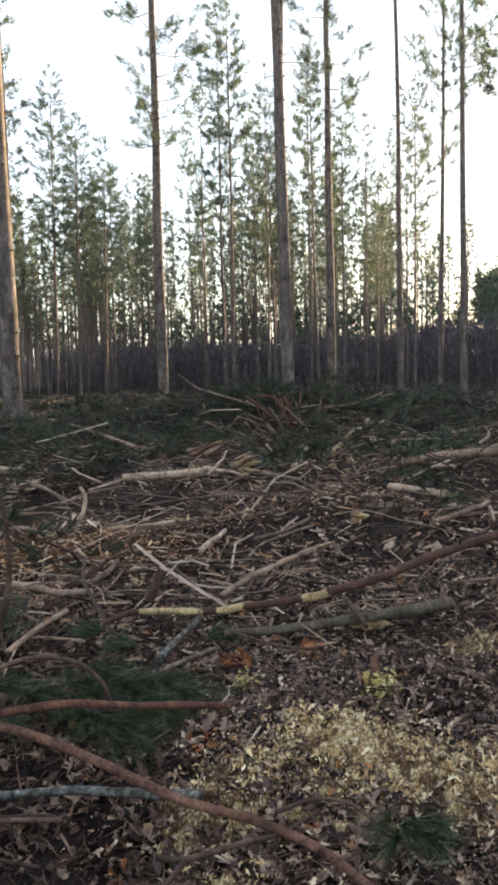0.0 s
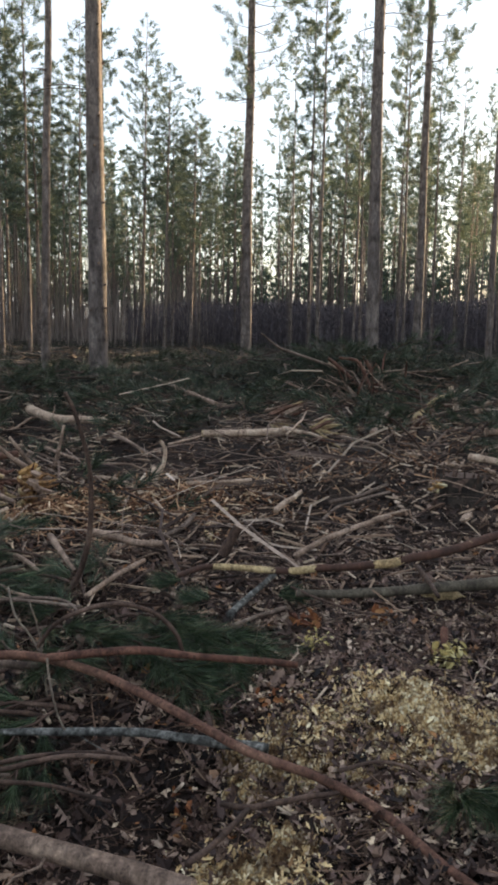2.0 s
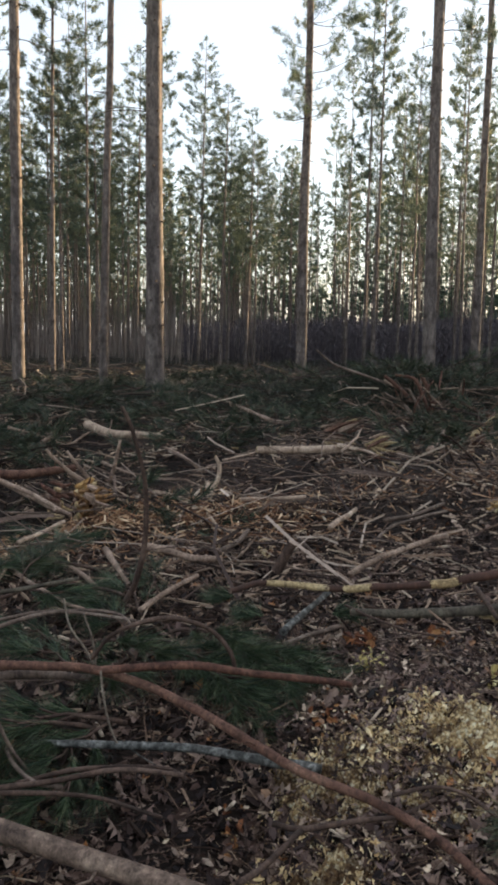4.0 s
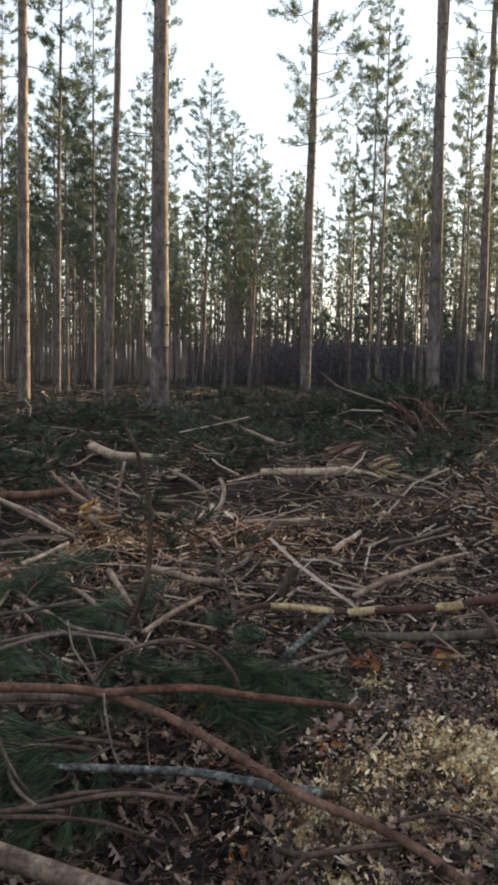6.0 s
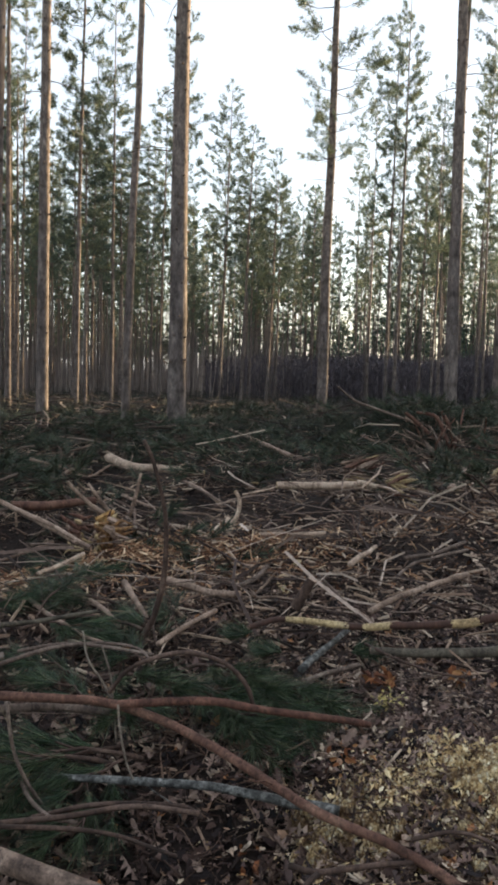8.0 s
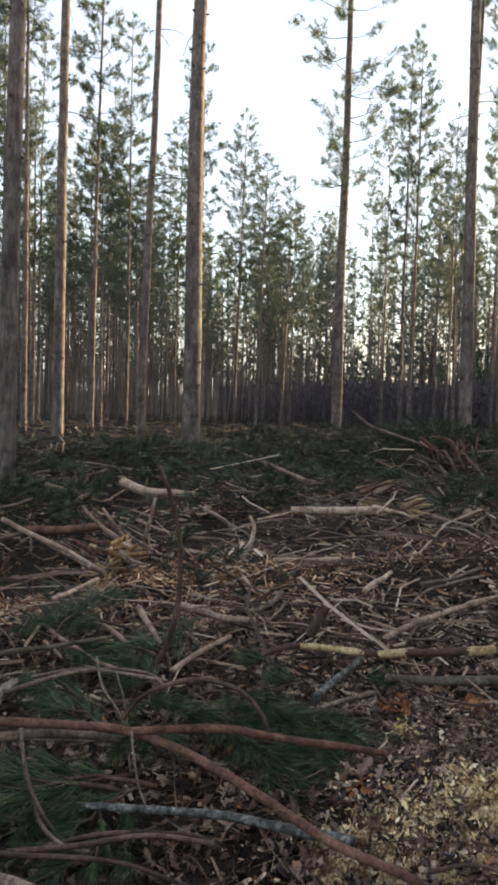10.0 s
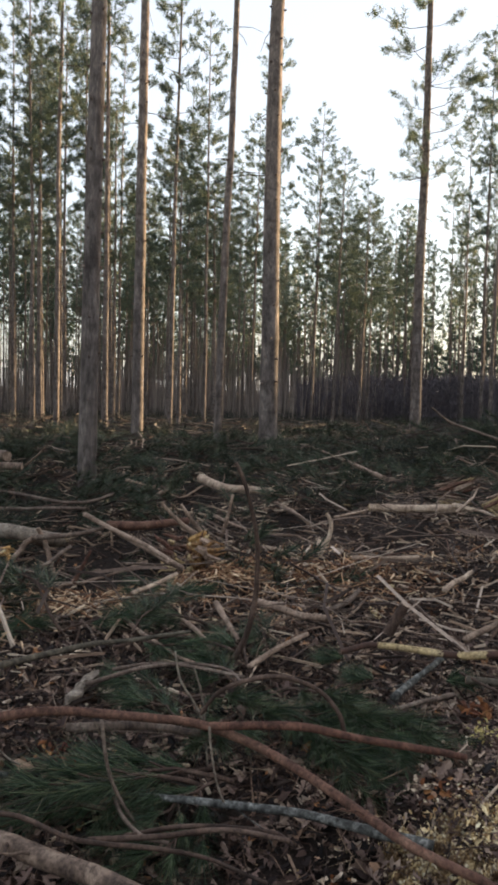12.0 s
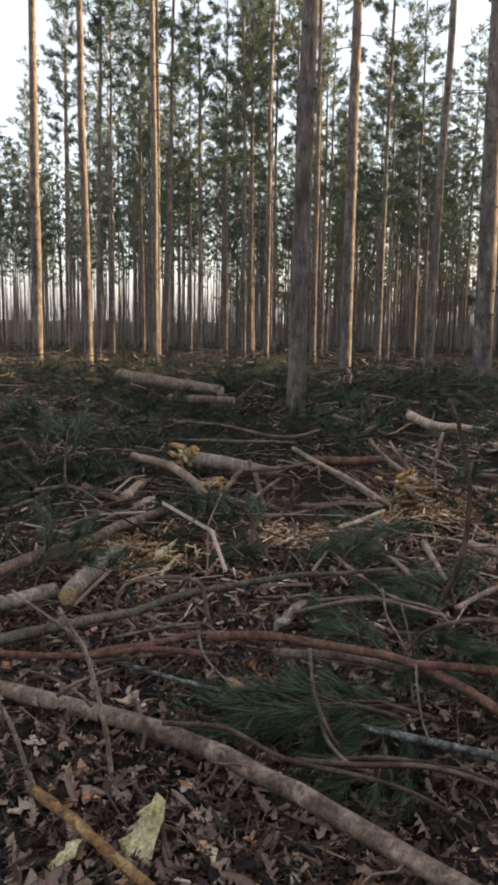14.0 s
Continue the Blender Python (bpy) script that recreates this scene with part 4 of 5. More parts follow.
branch("fallen_branch", [(-3.09, 4.78, 0.15), (-3.09, 5.09, 0.15), (-3.24, 5.65, 0.15)], 0.014, 0.014, M_bark_grey, "thin grey branch over a hollow", "branch")
branch("fallen_branch", [(-2.80, 6.43, 0.43), (-2.68, 6.47, 0.28), (-2.48, 6.55, 0.13)], 0.015, 0.022, M_wood_tan, "broken tan branch standing in slash", "branch")
branch("fallen_branch", [(-2.72, 6.67, 0.39), (-2.59, 6.72, 0.20), (-2.50, 6.76, 0.07)], 0.015, 0.020, M_wood_tan, "broken tan branch standing in slash", "branch")
branch("fallen_branch", [(-2.16, 4.50, 0.15), (-2.13, 4.79, 0.15), (-2.11, 5.10, 0.15)], 0.016, 0.013, M_wood_pale, "pale broken stick on red litter", "branch")
branch("fallen_log", [(-3.10, 2.54, 0.18), (-3.18, 2.94, 0.18), (-3.15, 3.29, 0.18), (-3.22, 3.71, 0.18), (-3.26, 4.33, 0.18)], 0.028, 0.034, M_pole, "reddish-brown fallen pine log in slash", "log")
branch("fallen_log", [(-2.75, 2.74, 0.10), (-2.91, 3.07, 0.10), (-3.04, 3.43, 0.10)], 0.046, 0.051, M_birch, "pale barked log with yellow sawn end", "log")
branch("fallen_log", [(-2.94, 2.37, 0.12), (-2.87, 2.57, 0.12), (-2.82, 2.73, 0.12)], 0.038, 0.035, M_birch, "pale grey log lying in slash", "log")
branch("fallen_branch", [(-2.52, 2.05, 0.15), (-2.41, 2.33, 0.15), (-2.27, 2.63, 0.15), (-2.18, 3.01, 0.15), (-2.00, 3.39, 0.15), (-1.76, 3.66, 0.15), (-1.54, 3.89, 0.15)], 0.024, 0.010, M_moss, "long tapering grey branch over green boughs", "branch")
branch("fallen_branch", [(-2.44, 2.00, 0.15), (-2.20, 2.12, 0.15), (-2.07, 2.23, 0.15), (-1.96, 2.36, 0.15), (-1.76, 2.44, 0.15)], 0.014, 0.011, M_ruddy, "reddish horizontal branch over litter", "branch")
branch("fallen_branch", [(-2.19, 2.43, 0.12), (-2.09, 2.63, 0.12), (-1.97, 2.76, 0.12), (-1.82, 2.67, 0.12)], 0.008, 0.007, M_bark_grey, "thin grey twig over litter", "twig")
branch("fallen_log", [(-8.43, 9.78, 0.55), (-7.02, 9.15, 0.55), (-5.74, 8.52, 0.55)], 0.106, 0.064, M_pole, "large pinkish log lying before the pines", "log")
branch("fallen_log", [(-6.23, 8.12, 0.45), (-5.82, 8.26, 0.45), (-5.44, 8.38, 0.45)], 0.053, 0.045, M_pole, "large pinkish log lying before the pines", "log")
branch("fallen_log", [(-4.32, 4.54, 0.15), (-3.92, 4.38, 0.15), (-3.57, 4.24, 0.15)], 0.030, 0.025, M_bark_red, "short reddish broken log in slash", "log")
branch("fallen_log", [(-3.64, 4.18, 0.20), (-3.90, 4.72, 0.20)], 0.035, 0.034, M_wood_tan, "short tan log end in slash", "log")
branch("fallen_branch", [(-5.08, 6.61, 0.20), (-4.48, 6.95, 0.20), (-3.95, 7.20, 0.20)], 0.020, 0.017, M_bark_grey, "long thin grey branch on green boughs", "branch")
branch("fallen_branch", [(-6.16, 7.37, 0.25), (-5.22, 7.63, 0.25), (-4.08, 7.17, 0.25), (-4.04, 8.15, 0.25)], 0.020, 0.016, M_bark_grey, "long thin grey branch on green boughs", "branch")
branch("fallen_branch", [(-3.89, 7.90, 0.09), (-3.64, 8.02, 0.22), (-3.37, 8.14, 0.37)], 0.028, 0.024, M_wood_tan, "tan stick with torn yellow end", "branch")
branch("fallen_branch", [(-5.14, 5.07, 0.20), (-5.19, 5.70, 0.20), (-4.72, 5.96, 0.20)], 0.020, 0.013, M_bark_grey, "thin grey curved branch on boughs", "branch")
branch("fallen_branch", [(-6.68, 6.07, 0.15), (-6.58, 6.17, -0.03), (-6.52, 6.23, -0.18)], 0.021, 0.018, M_wood_tan, "thin upright tan stick in slash", "branch")
branch("fallen_branch", [(-4.22, 3.63, 0.15), (-4.23, 3.94, 0.15), (-3.66, 3.56, 0.15)], 0.017, 0.014, M_bark_grey, "grey crooked branch in slash", "branch")
branch("fallen_branch", [(-4.51, 4.21, 0.15), (-4.46, 4.45, 0.15), (-4.22, 4.41, 0.15), (-3.70, 4.10, 0.15)], 0.017, 0.011, M_bark_grey, "grey crooked branch in slash", "branch")
branch("fallen_branch", [(-2.07, 2.29, 0.10), (-1.84, 2.29, 0.10), (-1.57, 2.30, 0.10)], 0.009, 0.009, M_lichen, "grey-blue lichen stick on litter", "branch")
branch("fallen_branch", [(-1.71, 1.42, 0.38), (-1.68, 1.45, 0.27), (-1.66, 1.48, 0.13), (-1.63, 1.51, 0.07)], 0.006, 0.008, M_birch, "thin grey twig leaning on litter", "twig")
branch("lichen_branch", [(-1.64, 1.47, 0.12), (-1.46, 1.43, 0.12), (-1.32, 1.39, 0.12), (-1.11, 1.33, 0.12)], 0.015, 0.014, M_orange, "branch crusted with orange-yellow lichen", "branch")
branch("fallen_branch", [(-1.49, 1.72, 0.06), (-1.33, 1.63, 0.06), (-1.20, 1.51, 0.06)], 0.007, 0.006, M_bark_dark, "thin dark twig on leaf litter", "twig")
branch("fallen_branch", [(-1.81, 2.11, 0.08), (-1.65, 1.97, 0.08), (-1.57, 1.85, 0.08)], 0.009, 0.007, M_bark_dark, "short dark twig on litter", "twig")
branch("fallen_branch", [(-1.39, 2.05, 0.08), (-1.31, 1.87, 0.08), (-1.30, 1.77, 0.08)], 0.006, 0.005, M_bark_dark, "thin dark twig beside a pole", "twig")
branch("fallen_branch", [(-2.16, 4.42, 0.08), (-1.75, 4.32, 0.08), (-1.41, 3.88, 0.08)], 0.016, 0.013, M_wood_tan, "tan broken stick on slash", "branch")
branch("fallen_branch", [(-1.69, 4.73, 0.08), (-1.32, 4.05, 0.08)], 0.021, 0.015, M_wood_tan, "tan broken stick on slash", "branch")
branch("fallen_branch", [(-1.71, 3.10, 0.12), (-1.53, 3.43, 0.12), (-1.23, 3.52, 0.12), (-1.06, 3.33, 0.12)], 0.011, 0.007, M_bark_grey, "thin grey branch across a green bough", "branch")
branch("broken_stub", [(0.50, 3.19, 0.02), (0.50, 3.27, 0.08), (0.51, 3.36, 0.13)], 0.019, 0.016, M_ruddy, "short red broken stub ringed by yellow wood curls", "stub")
branch("fallen_branch", [(-1.76, 1.52, 0.66), (-1.73, 1.55, 0.62), (-1.68, 1.60, 0.56), (-1.64, 1.64, 0.51), (-1.62, 1.67, 0.47)], 0.004, 0.006, M_birch, "thin forked grey twig standing in slash", "twig")
branch("fallen_branch", [(-1.69, 1.86, 0.32), (-1.73, 1.83, 0.30), (-1.79, 1.78, 0.27), (-1.82, 1.74, 0.24)], 0.005, 0.007, M_bark_grey, "thin grey twig across a pole", "twig")
branch("fallen_branch", [(-1.09, 2.79, 0.37), (-1.07, 2.80, 0.29), (-1.06, 2.81, 0.21), (-1.05, 2.81, 0.14)], 0.004, 0.005, M_birch, "thin grey twig rising from a forked branch", "twig")
branch("fallen_branch", [(-0.90, 2.44, 0.31), (-0.89, 2.44, 0.21), (-0.87, 2.45, 0.11), (-0.84, 2.46, 0.03)], 0.004, 0.004, M_birch, "thin pale twig hanging below a branch", "twig")

branch("fallen_branch", [(-2.08, 2.21, 0.16), (-2.03, 2.30, 0.16), (-1.95, 2.40, 0.16), (-1.86, 2.58, 0.16)], 0.012, 0.015, M_bark_red, "reddish branch running into a longer branch", "branch")
branch("fallen_branch", [(-2.09, 2.21, 0.12), (-1.98, 2.34, 0.12), (-1.86, 2.48, 0.12), (-1.73, 2.53, 0.12)], 0.008, 0.008, M_bark_grey, "thin brown branch beside a reddish branch", "branch")
branch("fallen_branch", [(-2.08, 2.32, 0.30), (-2.06, 2.34, 0.38), (-2.01, 2.38, 0.41), (-1.90, 2.47, 0.42), (-1.82, 2.52, 0.39), (-1.79, 2.54, 0.25)], 0.007, 0.008, M_bark_grey, "thin grey twig arching over green needles", "twig")
branch("fallen_branch", [(-1.74, 2.40, 0.24), (-1.72, 2.41, 0.16), (-1.67, 2.45, 0.08), (-1.63, 2.47, 0.05)], 0.005, 0.004, M_birch, "thin pale twig curving down into litter", "twig")

g = np.random.default_rng(90)
for k in range(56):
    side = g.normal(0, 0.7)
    foot = np.array((0.62 + g.normal(0, 0.22), 12.9 + g.normal(0, 0.3), 0.12))
    tip = foot + np.array((side, g.normal(0, 0.3), max(0.12, 0.62 - 0.35 * abs(side) + g.normal(0, 0.16))))
    mid = (foot + tip) / 2 + g.normal(0, 0.06, 3)
    r = g.uniform(0.009, 0.022)
    branch("pile_branch", [foot.tolist(), mid.tolist(), tip.tolist()], r * 1.3, r * 0.6, (M_ruddy, M_bark_grey, M_bark_red, M_wood_tan)[k % 4], ("reddish bare branch fanned out of the slash pile", "grey bare branch fanned out of the slash pile", "reddish bare branch fanned out of the slash pile", "tan peeled branch fanned out of the slash pile")[k % 4], "branch", twigs=1)


# ---- green boughs ----
def bough_template(seed, length, sprays, needles, needle_len, width, droop=0.05, split=True):
    g = np.random.default_rng(seed)
    t = np.linspace(0, 1, 8)
    stem = np.stack([length * t, 0.1 * length * np.sin(2.2 * t + seed), (0.03 if split else 0.08) + droop * np.sin(3 * t)], 1) + g.normal(0, 0.012, (8, 3))
    v, f = tube(stem, 0.012 * min(1, length / 0.6) * (1 - 0.7 * t), 6 if split else 4, 0.05, g)
    sticks, roots, ways = [(v, f)], [], []
    for i in range(sprays):
        s = 0.2 + 0.8 * (i + 0.5) / sprays
        p = np.array([np.interp(s, t, stem[:, k]) for k in range(3)])
        side = 1 if i % 2 else -1
        out = unit(np.array((0.75, side * g.uniform(0.12, 0.55 if split else 1.0), g.uniform(-0.08, 0.14) if split else g.uniform(-0.05, 0.5))))
        ln = length * g.uniform(0.16, 0.36)
        k = np.linspace(0, 1, 5 if split else 3)[:, None]
        tw = p + out * ln * k + np.array((0, 0, 0.0 if split else 0.1)) * k * k * ln
        tv, tf = tube(tw, 0.005 * min(1, length / 0.5) * (1 - 0.5 * k[:, 0]), 5 if split else 3)
        sticks.append((tv, tf))
        a = g.uniform(0.3, 1.05, needles) ** 0.7
        c = p + out * ln * a[:, None]
        roots.append(c + g.normal(0, 0.004, (needles, 3)))
        ways.append(unit(out * 0.95 + g.normal(0, 0.27 if split else 0.5, (needles, 3)) + np.array((0, 0, -0.12 if split else 0))))
    roots, ways = np.concatenate(roots), np.concatenate(ways)
    n = len(roots)
    v, f = sticks[0] if split else joined(sticks)
    ob = new("pine_bough", mesh_of("pine_bough", v, f, M_bark_dark, True))
    for tv, tf in sticks[1:] if split else ():
        part("side_twig", mesh_of("side_twig", tv, tf, M_bark_dark, True), ob)
    v, f = blades(roots, ways, needle_len * g.uniform(0.65, 1.15, n), np.full(n, width), split, g)
    part("needles", mesh_of("needles", v, f, M_needle if split else M_dull), ob, "long dark green pine needles")
    return ob


def rest(ob, x, y, lift, turn, pitch=0.0, roll=0.0, size=1.0):
    return Matrix.Translation((x, y, float(ground_at(x, y)) + lift)) @ Euler((radians(roll), radians(pitch), radians(turn))).to_matrix().to_4x4() @ Matrix.Scale(size, 4)


near_boughs = [bough_template(s, 0.5, 7, 85, 0.18, 0.0034) for s in (1, 2)]
fresh = set()
for k, x, y, turn, pitch in ((0, -1.0, 3.52, -30, 4), (1, -0.86, 3.5, -38, 2), (0, -0.72, 3.42, -26, 0), (1, -0.7, 3.3, -34, 0), (0, -0.95, 3.28, -36, 2), (1, -0.85, 3.2, -30, 0), (0, -0.8, 3.12, -44, -2), (1, -1.0, 3.36, -22, 2), (0, -1.0, 2.62, 215, 4), (1, -0.85, 2.5, 250, 0), (1, -1.1, 2.95, 160, 4), (0, -0.9, 2.7, 205, 2), (1, -1.05, 3.5, 150, 2), (0, -1.15, 2.45, 200, 0),
                             (1, -1.3, 3.3, 170, 2), (0, -1.35, 3.25, -20, 8), (1, -1.12, 3.2, -70, 10), (0, -1.0, 2.75, 235, -4), (1, -0.98, 2.7, 262, -6), (0, -1.1, 3.7, 120, 2), (1, -2.1, 4.4, 70, 6), (0, -2.3, 3.9, 30, 4), (1, -1.9, 3.8, -10, 2), (0, -2.6, 3.5, 80, 0), (1, -2.2, 4.8, 120, 4), (0, -1.6, 4.4, 190, 0)):
    m = rest(None, x, y, 0.05, turn, -pitch, rng.uniform(-12, 12), rng.uniform(0.85, 1.1))
    ob = near_boughs[k]
    if k in fresh:
        ob = copy_thing(ob, m)
    else:
        ob.matrix_basis = m
    fresh.add(k)
    tagged(ob, "fresh green long-needled pine bough on litter", "pine bough", "green boughs")

tuft = bough_template(5, 0.16, 3, 110, 0.13, 0.003)
for i, (x, y, turn) in enumerate(((-0.5, 3.72, 165), (-0.68, 4.02, 190), (-0.3, 3.95, 20), (0.34, 2.14, -40), (0.4, 2.2, -100))):
    m = rest(None, x, y, 0.05, turn, -6)
    if i:
        tuft = copy_thing(tuft, m)
    else:
        tuft.matrix_basis = m
    tagged(tuft, "small green tuft of pine needles on litter", "pine bough", "green boughs")

far_boughs = [bough_template(s, 1.15, 10, 60, 0.16, 0.0085, 0.22, False) for s in (21, 22, 23, 24)]
count = 0
while count < 278:
    az, d = radians(rng.uniform(-24, 55)), 3.8 + 14.5 * rng.random() ** 0.95
    x, y = -d * math.sin(az), d * math.cos(az)
    bare = math.exp(-((x - 0.9) ** 2 + (y - 5.0) ** 2) / 3.2) + math.exp(-((x + 2.0) ** 2 + (y - 6.2) ** 2) / 1.6) + 1.2 * math.exp(-((x + 0.3) ** 2 + (y - 4.0) ** 2) / 0.5) + 0.6 * math.exp(-((x - 0.6) ** 2 + (y - 8.5) ** 2) / 3.0)
    bare += 1.5 * math.exp(-((x + 2.8) ** 2 / 0.8 + (y - 8.7) ** 2 / 0.5)) + 1.5 * math.exp(-((x + 0.8) ** 2 / 0.8 + (y - 8.2) ** 2 / 0.4))
    keep = 0.95 if d > 6.5 else 0.5
    if rng.random() > keep * (1 - min(1, bare)):
        continue
    if count > 248:
        x, y = rng.normal(0.2, 1.2), rng.normal(15.3, 0.6)
        d = 15.0
    m = rest(None, x, y, rng.uniform(0.02, 0.1) if d < 7 else rng.uniform(0.02, 0.16), rng.uniform(0, 360), rng.uniform(-11, 7), rng.uniform(-30, 30), rng.uniform(0.65, 1.15) if d > 6 else rng.uniform(0.5, 0.8))
    k = 10 + count % 4
    ob = far_boughs[count % 4]
    if k in fresh:
        ob = copy_thing(ob, m)
    else:
        ob.matrix_basis = m
    fresh.add(k)
    tagged(ob, "dark green cut pine bough among the slash", "pine bough", "green boughs")
    count += 1

# ---- loose branches scattered through the slash ----
kinds = []
for k in range(9):
    g = np.random.default_rng(300 + k)
    ln = g.uniform(0.5, 1.4)
    t = np.linspace(-0.5, 0.5, 6)
    pts = np.stack([ln * t, np.cumsum(g.normal(0, 0.045, 6)) * ln, np.cumsum(g.normal(0, 0.03, 6)) * ln], 1)
    r = g.uniform(0.005, 0.013)
    kinds.append(branch("loose_branch", pts.tolist(), r, r * 0.45, (M_bark_grey, M_wood_tan, M_bark_red, M_bark_grey, M_bark_dark, M_wood_pale, M_bark_grey, M_wood_tan, M_bark_red)[k], ("thin grey dead branch in the slash", "weathered tan dead branch in the slash", "reddish bare branch in the slash", "grey-brown branch in the slash", "dark bare branch in the slash", "pale peeled stick in the slash", "grey crooked branch in the slash", "tan crooked branch in the slash", "reddish crooked branch in the slash")[k], "branch", 3))
used_kinds = set()
for i in range(300):
    az, d = radians(rng.uniform(-23, 53)), 3.2 + 14 * rng.random() ** 1.15
    if i > 285:
        az, d = radians(rng.uniform(85, 300)), rng.uniform(1.5, 9)
    x, y = -d * math.sin(az), d * math.cos(az)
    if 225 < i <= 285:
        x, y = rng.normal(0.8, 1.0), rng.normal(13.4, 0.7)
        d = 14.0
    if d < 4.2 and x > -0.6:
        continue
    m = rest(None, x, y, rng.uniform(0.03, 0.1) if d < 6 else rng.uniform(0.1, 0.32), rng.uniform(0, 360) if rng.random() < 0.5 else rng.normal(8, 28), rng.normal(0, 9), rng.uniform(0, 360), rng.uniform(0.45, 0.8) if d < 6 else rng.uniform(0.7, 1.5))
    k = i % 9
    ob = kinds[k]
    if k in used_kinds:
        ob = copy_thing(ob, m)
    else:
        ob.matrix_basis = m
    used_kinds.add(k)


# ---- stumps, shards and torn wood ----
def stump(x, y, radius, height, material, top, label):
    g = np.random.default_rng(int(abs(x * 100)))
    z = float(ground_at(x, y))
    ob = tagged(new("tree_stump"), label, "stump")
    ob.location = (x, y, z)
    zs = np.array((-0.15, 0.0, 0.3, 0.7, 1.0)) * height
    v, f = tube(np.stack([0 * zs, 0 * zs, zs], 1), radius * np.array((1.35, 1.2, 1.05, 1.0, 0.95)), 18, 0.09, g, False)
    part("bark", mesh_of("bark", v, f, material, True), ob)
    v, f = tube([(0, 0, height * 0.6), (0, 0, height * 0.97), (0, 0, height * 0.99)], [radius * 0.93, radius * 0.9, radius * 0.3], 18, 0.08, g)
    part("cut_face", mesh_of("cut_face", v, f, top), ob, "rough sawn stump top")
    for k in range(9):
        a = g.uniform(0, 6.28)
        p = np.array((math.cos(a), math.sin(a), 0)) * radius * g.uniform(0.6, 0.95)
        v, f = tube([p + (0, 0, height * 0.7), p + (g.normal(0, 0.02), g.normal(0, 0.02), height * g.uniform(1.05, 1.5))], [0.016, 0.003], 5, 0.2, g)
        part("splinter", mesh_of("splinter", v, f, top), ob)
    return ob


stump(1.05, 6.45, 0.17, 0.2, M_char, M_bark_dark, "blackened low tree stump with rotten top")
stump(-2.35, 6.05, 0.13, 0.08, M_bark_red, M_wood_tan, "low shattered stump with torn tan wood")


def shard(name, x, y, lift, sx, sy, sz, turn, pitch, roll, material, label, category="wood chunk"):
    """A split wedge of wood with ragged ends."""
    g = np.random.default_rng(int(abs(x * 1000 + y * 100)))
    n = 9
    t = np.linspace(-0.5, 0.5, n)
    w = np.clip(1.1 - np.abs(t * 2) ** 3, 0.12, 1) * (1 + 0.15 * g.normal(size=n))
    line = np.stack([sx * t, 0.06 * sy * g.normal(size=n), 0.1 * sz * g.normal(size=n)], 1)
    v, f = tube(line, w, 7, 0.25, g)
    v = line.repeat(7, 0) + (v - line.repeat(7, 0)) * (0, sy / 2, sz / 2) + (1, 0, 0) * g.normal(0, 0.03 * sx, (len(v), 1))
    ob = tagged(new(name, mesh_of(name, v, f, material)), label, category)
    ob.matrix_basis = rest(None, x, y, lift, turn, pitch, roll)
    return ob


shard("wood_shard", -1.31, 1.54, 0.1, 0.21, 0.085, 0.022, 75, -62, 25, M_wood_cream, "pale yellow split shard of fresh wood")
shard("wood_shard", -1.47, 1.4, 0.04, 0.13, 0.05, 0.02, 60, -35, 0, M_wood_cream, "pale yellow wood splinter in leaf litter")
shard("wood_shard", -0.98, 1.6, 0.02, 0.1, 0.045, 0.015, -20, 0, 10, M_yellow, "yellowish flat wood flake on litter")
shard("wood_shard", 0.61, 4.17, 0.09, 0.24, 0.07, 0.05, 0, 0, 0, M_wood_yellow, "pale yellow wood chunk beside a mossy log")
shard("wood_shard", 1.04, 4.5, 0.37, 0.11, 0.05, 0.012, 80, -75, 0, M_wood_pale, "pale chip standing on a stripped branch")
shard("wood_shard", -1.78, 3.19, 0.12, 0.22, 0.06, 0.05, 75, -25, 0, M_birch, "bleached splintered wood piece")
shard("wood_shard", -2.11, 1.96, 0.06, 0.16, 0.05, 0.03, 20, -12, 0, M_birch, "pale splintered wood piece behind a pole")
shard("wood_shard", -3.02, 3.43, 0.07, 0.15, 0.08, 0.025, 60, -10, 15, M_gold, "golden split slab of torn wood")
shard("wood_shard", -0.62, 4.78, 0.36, 0.05, 0.035, 0.03, 20, -20, 0, M_wood_yellow, "yellow cut tip of a branch stub")


def torn_wood(x, y, z, long, wide, turn, count, label):
    """A burst of torn wood: splinters that stand out of one broken end."""
    g = np.random.default_rng(int(abs(x * 991 + y * 37)))
    ob = tagged(new("torn_wood"), label, "torn wood")
    ob.matrix_basis = Matrix.Translation((x, y, z)) @ Matrix.Rotation(radians(turn), 4, "Z")
    for k in range(count):
        o = g.normal(0, wide / 2.6, 3) * (0.4, 1, 0.7)
        ln = long * g.uniform(0.4, 1.1)
        way = unit(np.array((1, 0, 0.12)) + g.normal(0, 0.32, 3))
        mid = o + way * ln * 0.5 + g.normal(0, 0.015, 3)
        r = wide * g.uniform(0.07, 0.17)
        v, f = tube([o - way * ln * 0.35, o, mid, o + way * ln], [r * 0.6, r, r * 0.8, r * 0.12], 5, 0.3, g)
        part("splinter", mesh_of("splinter", v, f, ((M_gold, M_wood_cream, M_gold, M_wood_tan) if "yellow" in label or "golden" in label else (M_orange, M_wood_tan, M_gold, M_orange) if "orange" in label else (M_wood_yellow, M_wood_tan, M_ruddy, M_bark_red))[k % 4]), ob)
    return ob


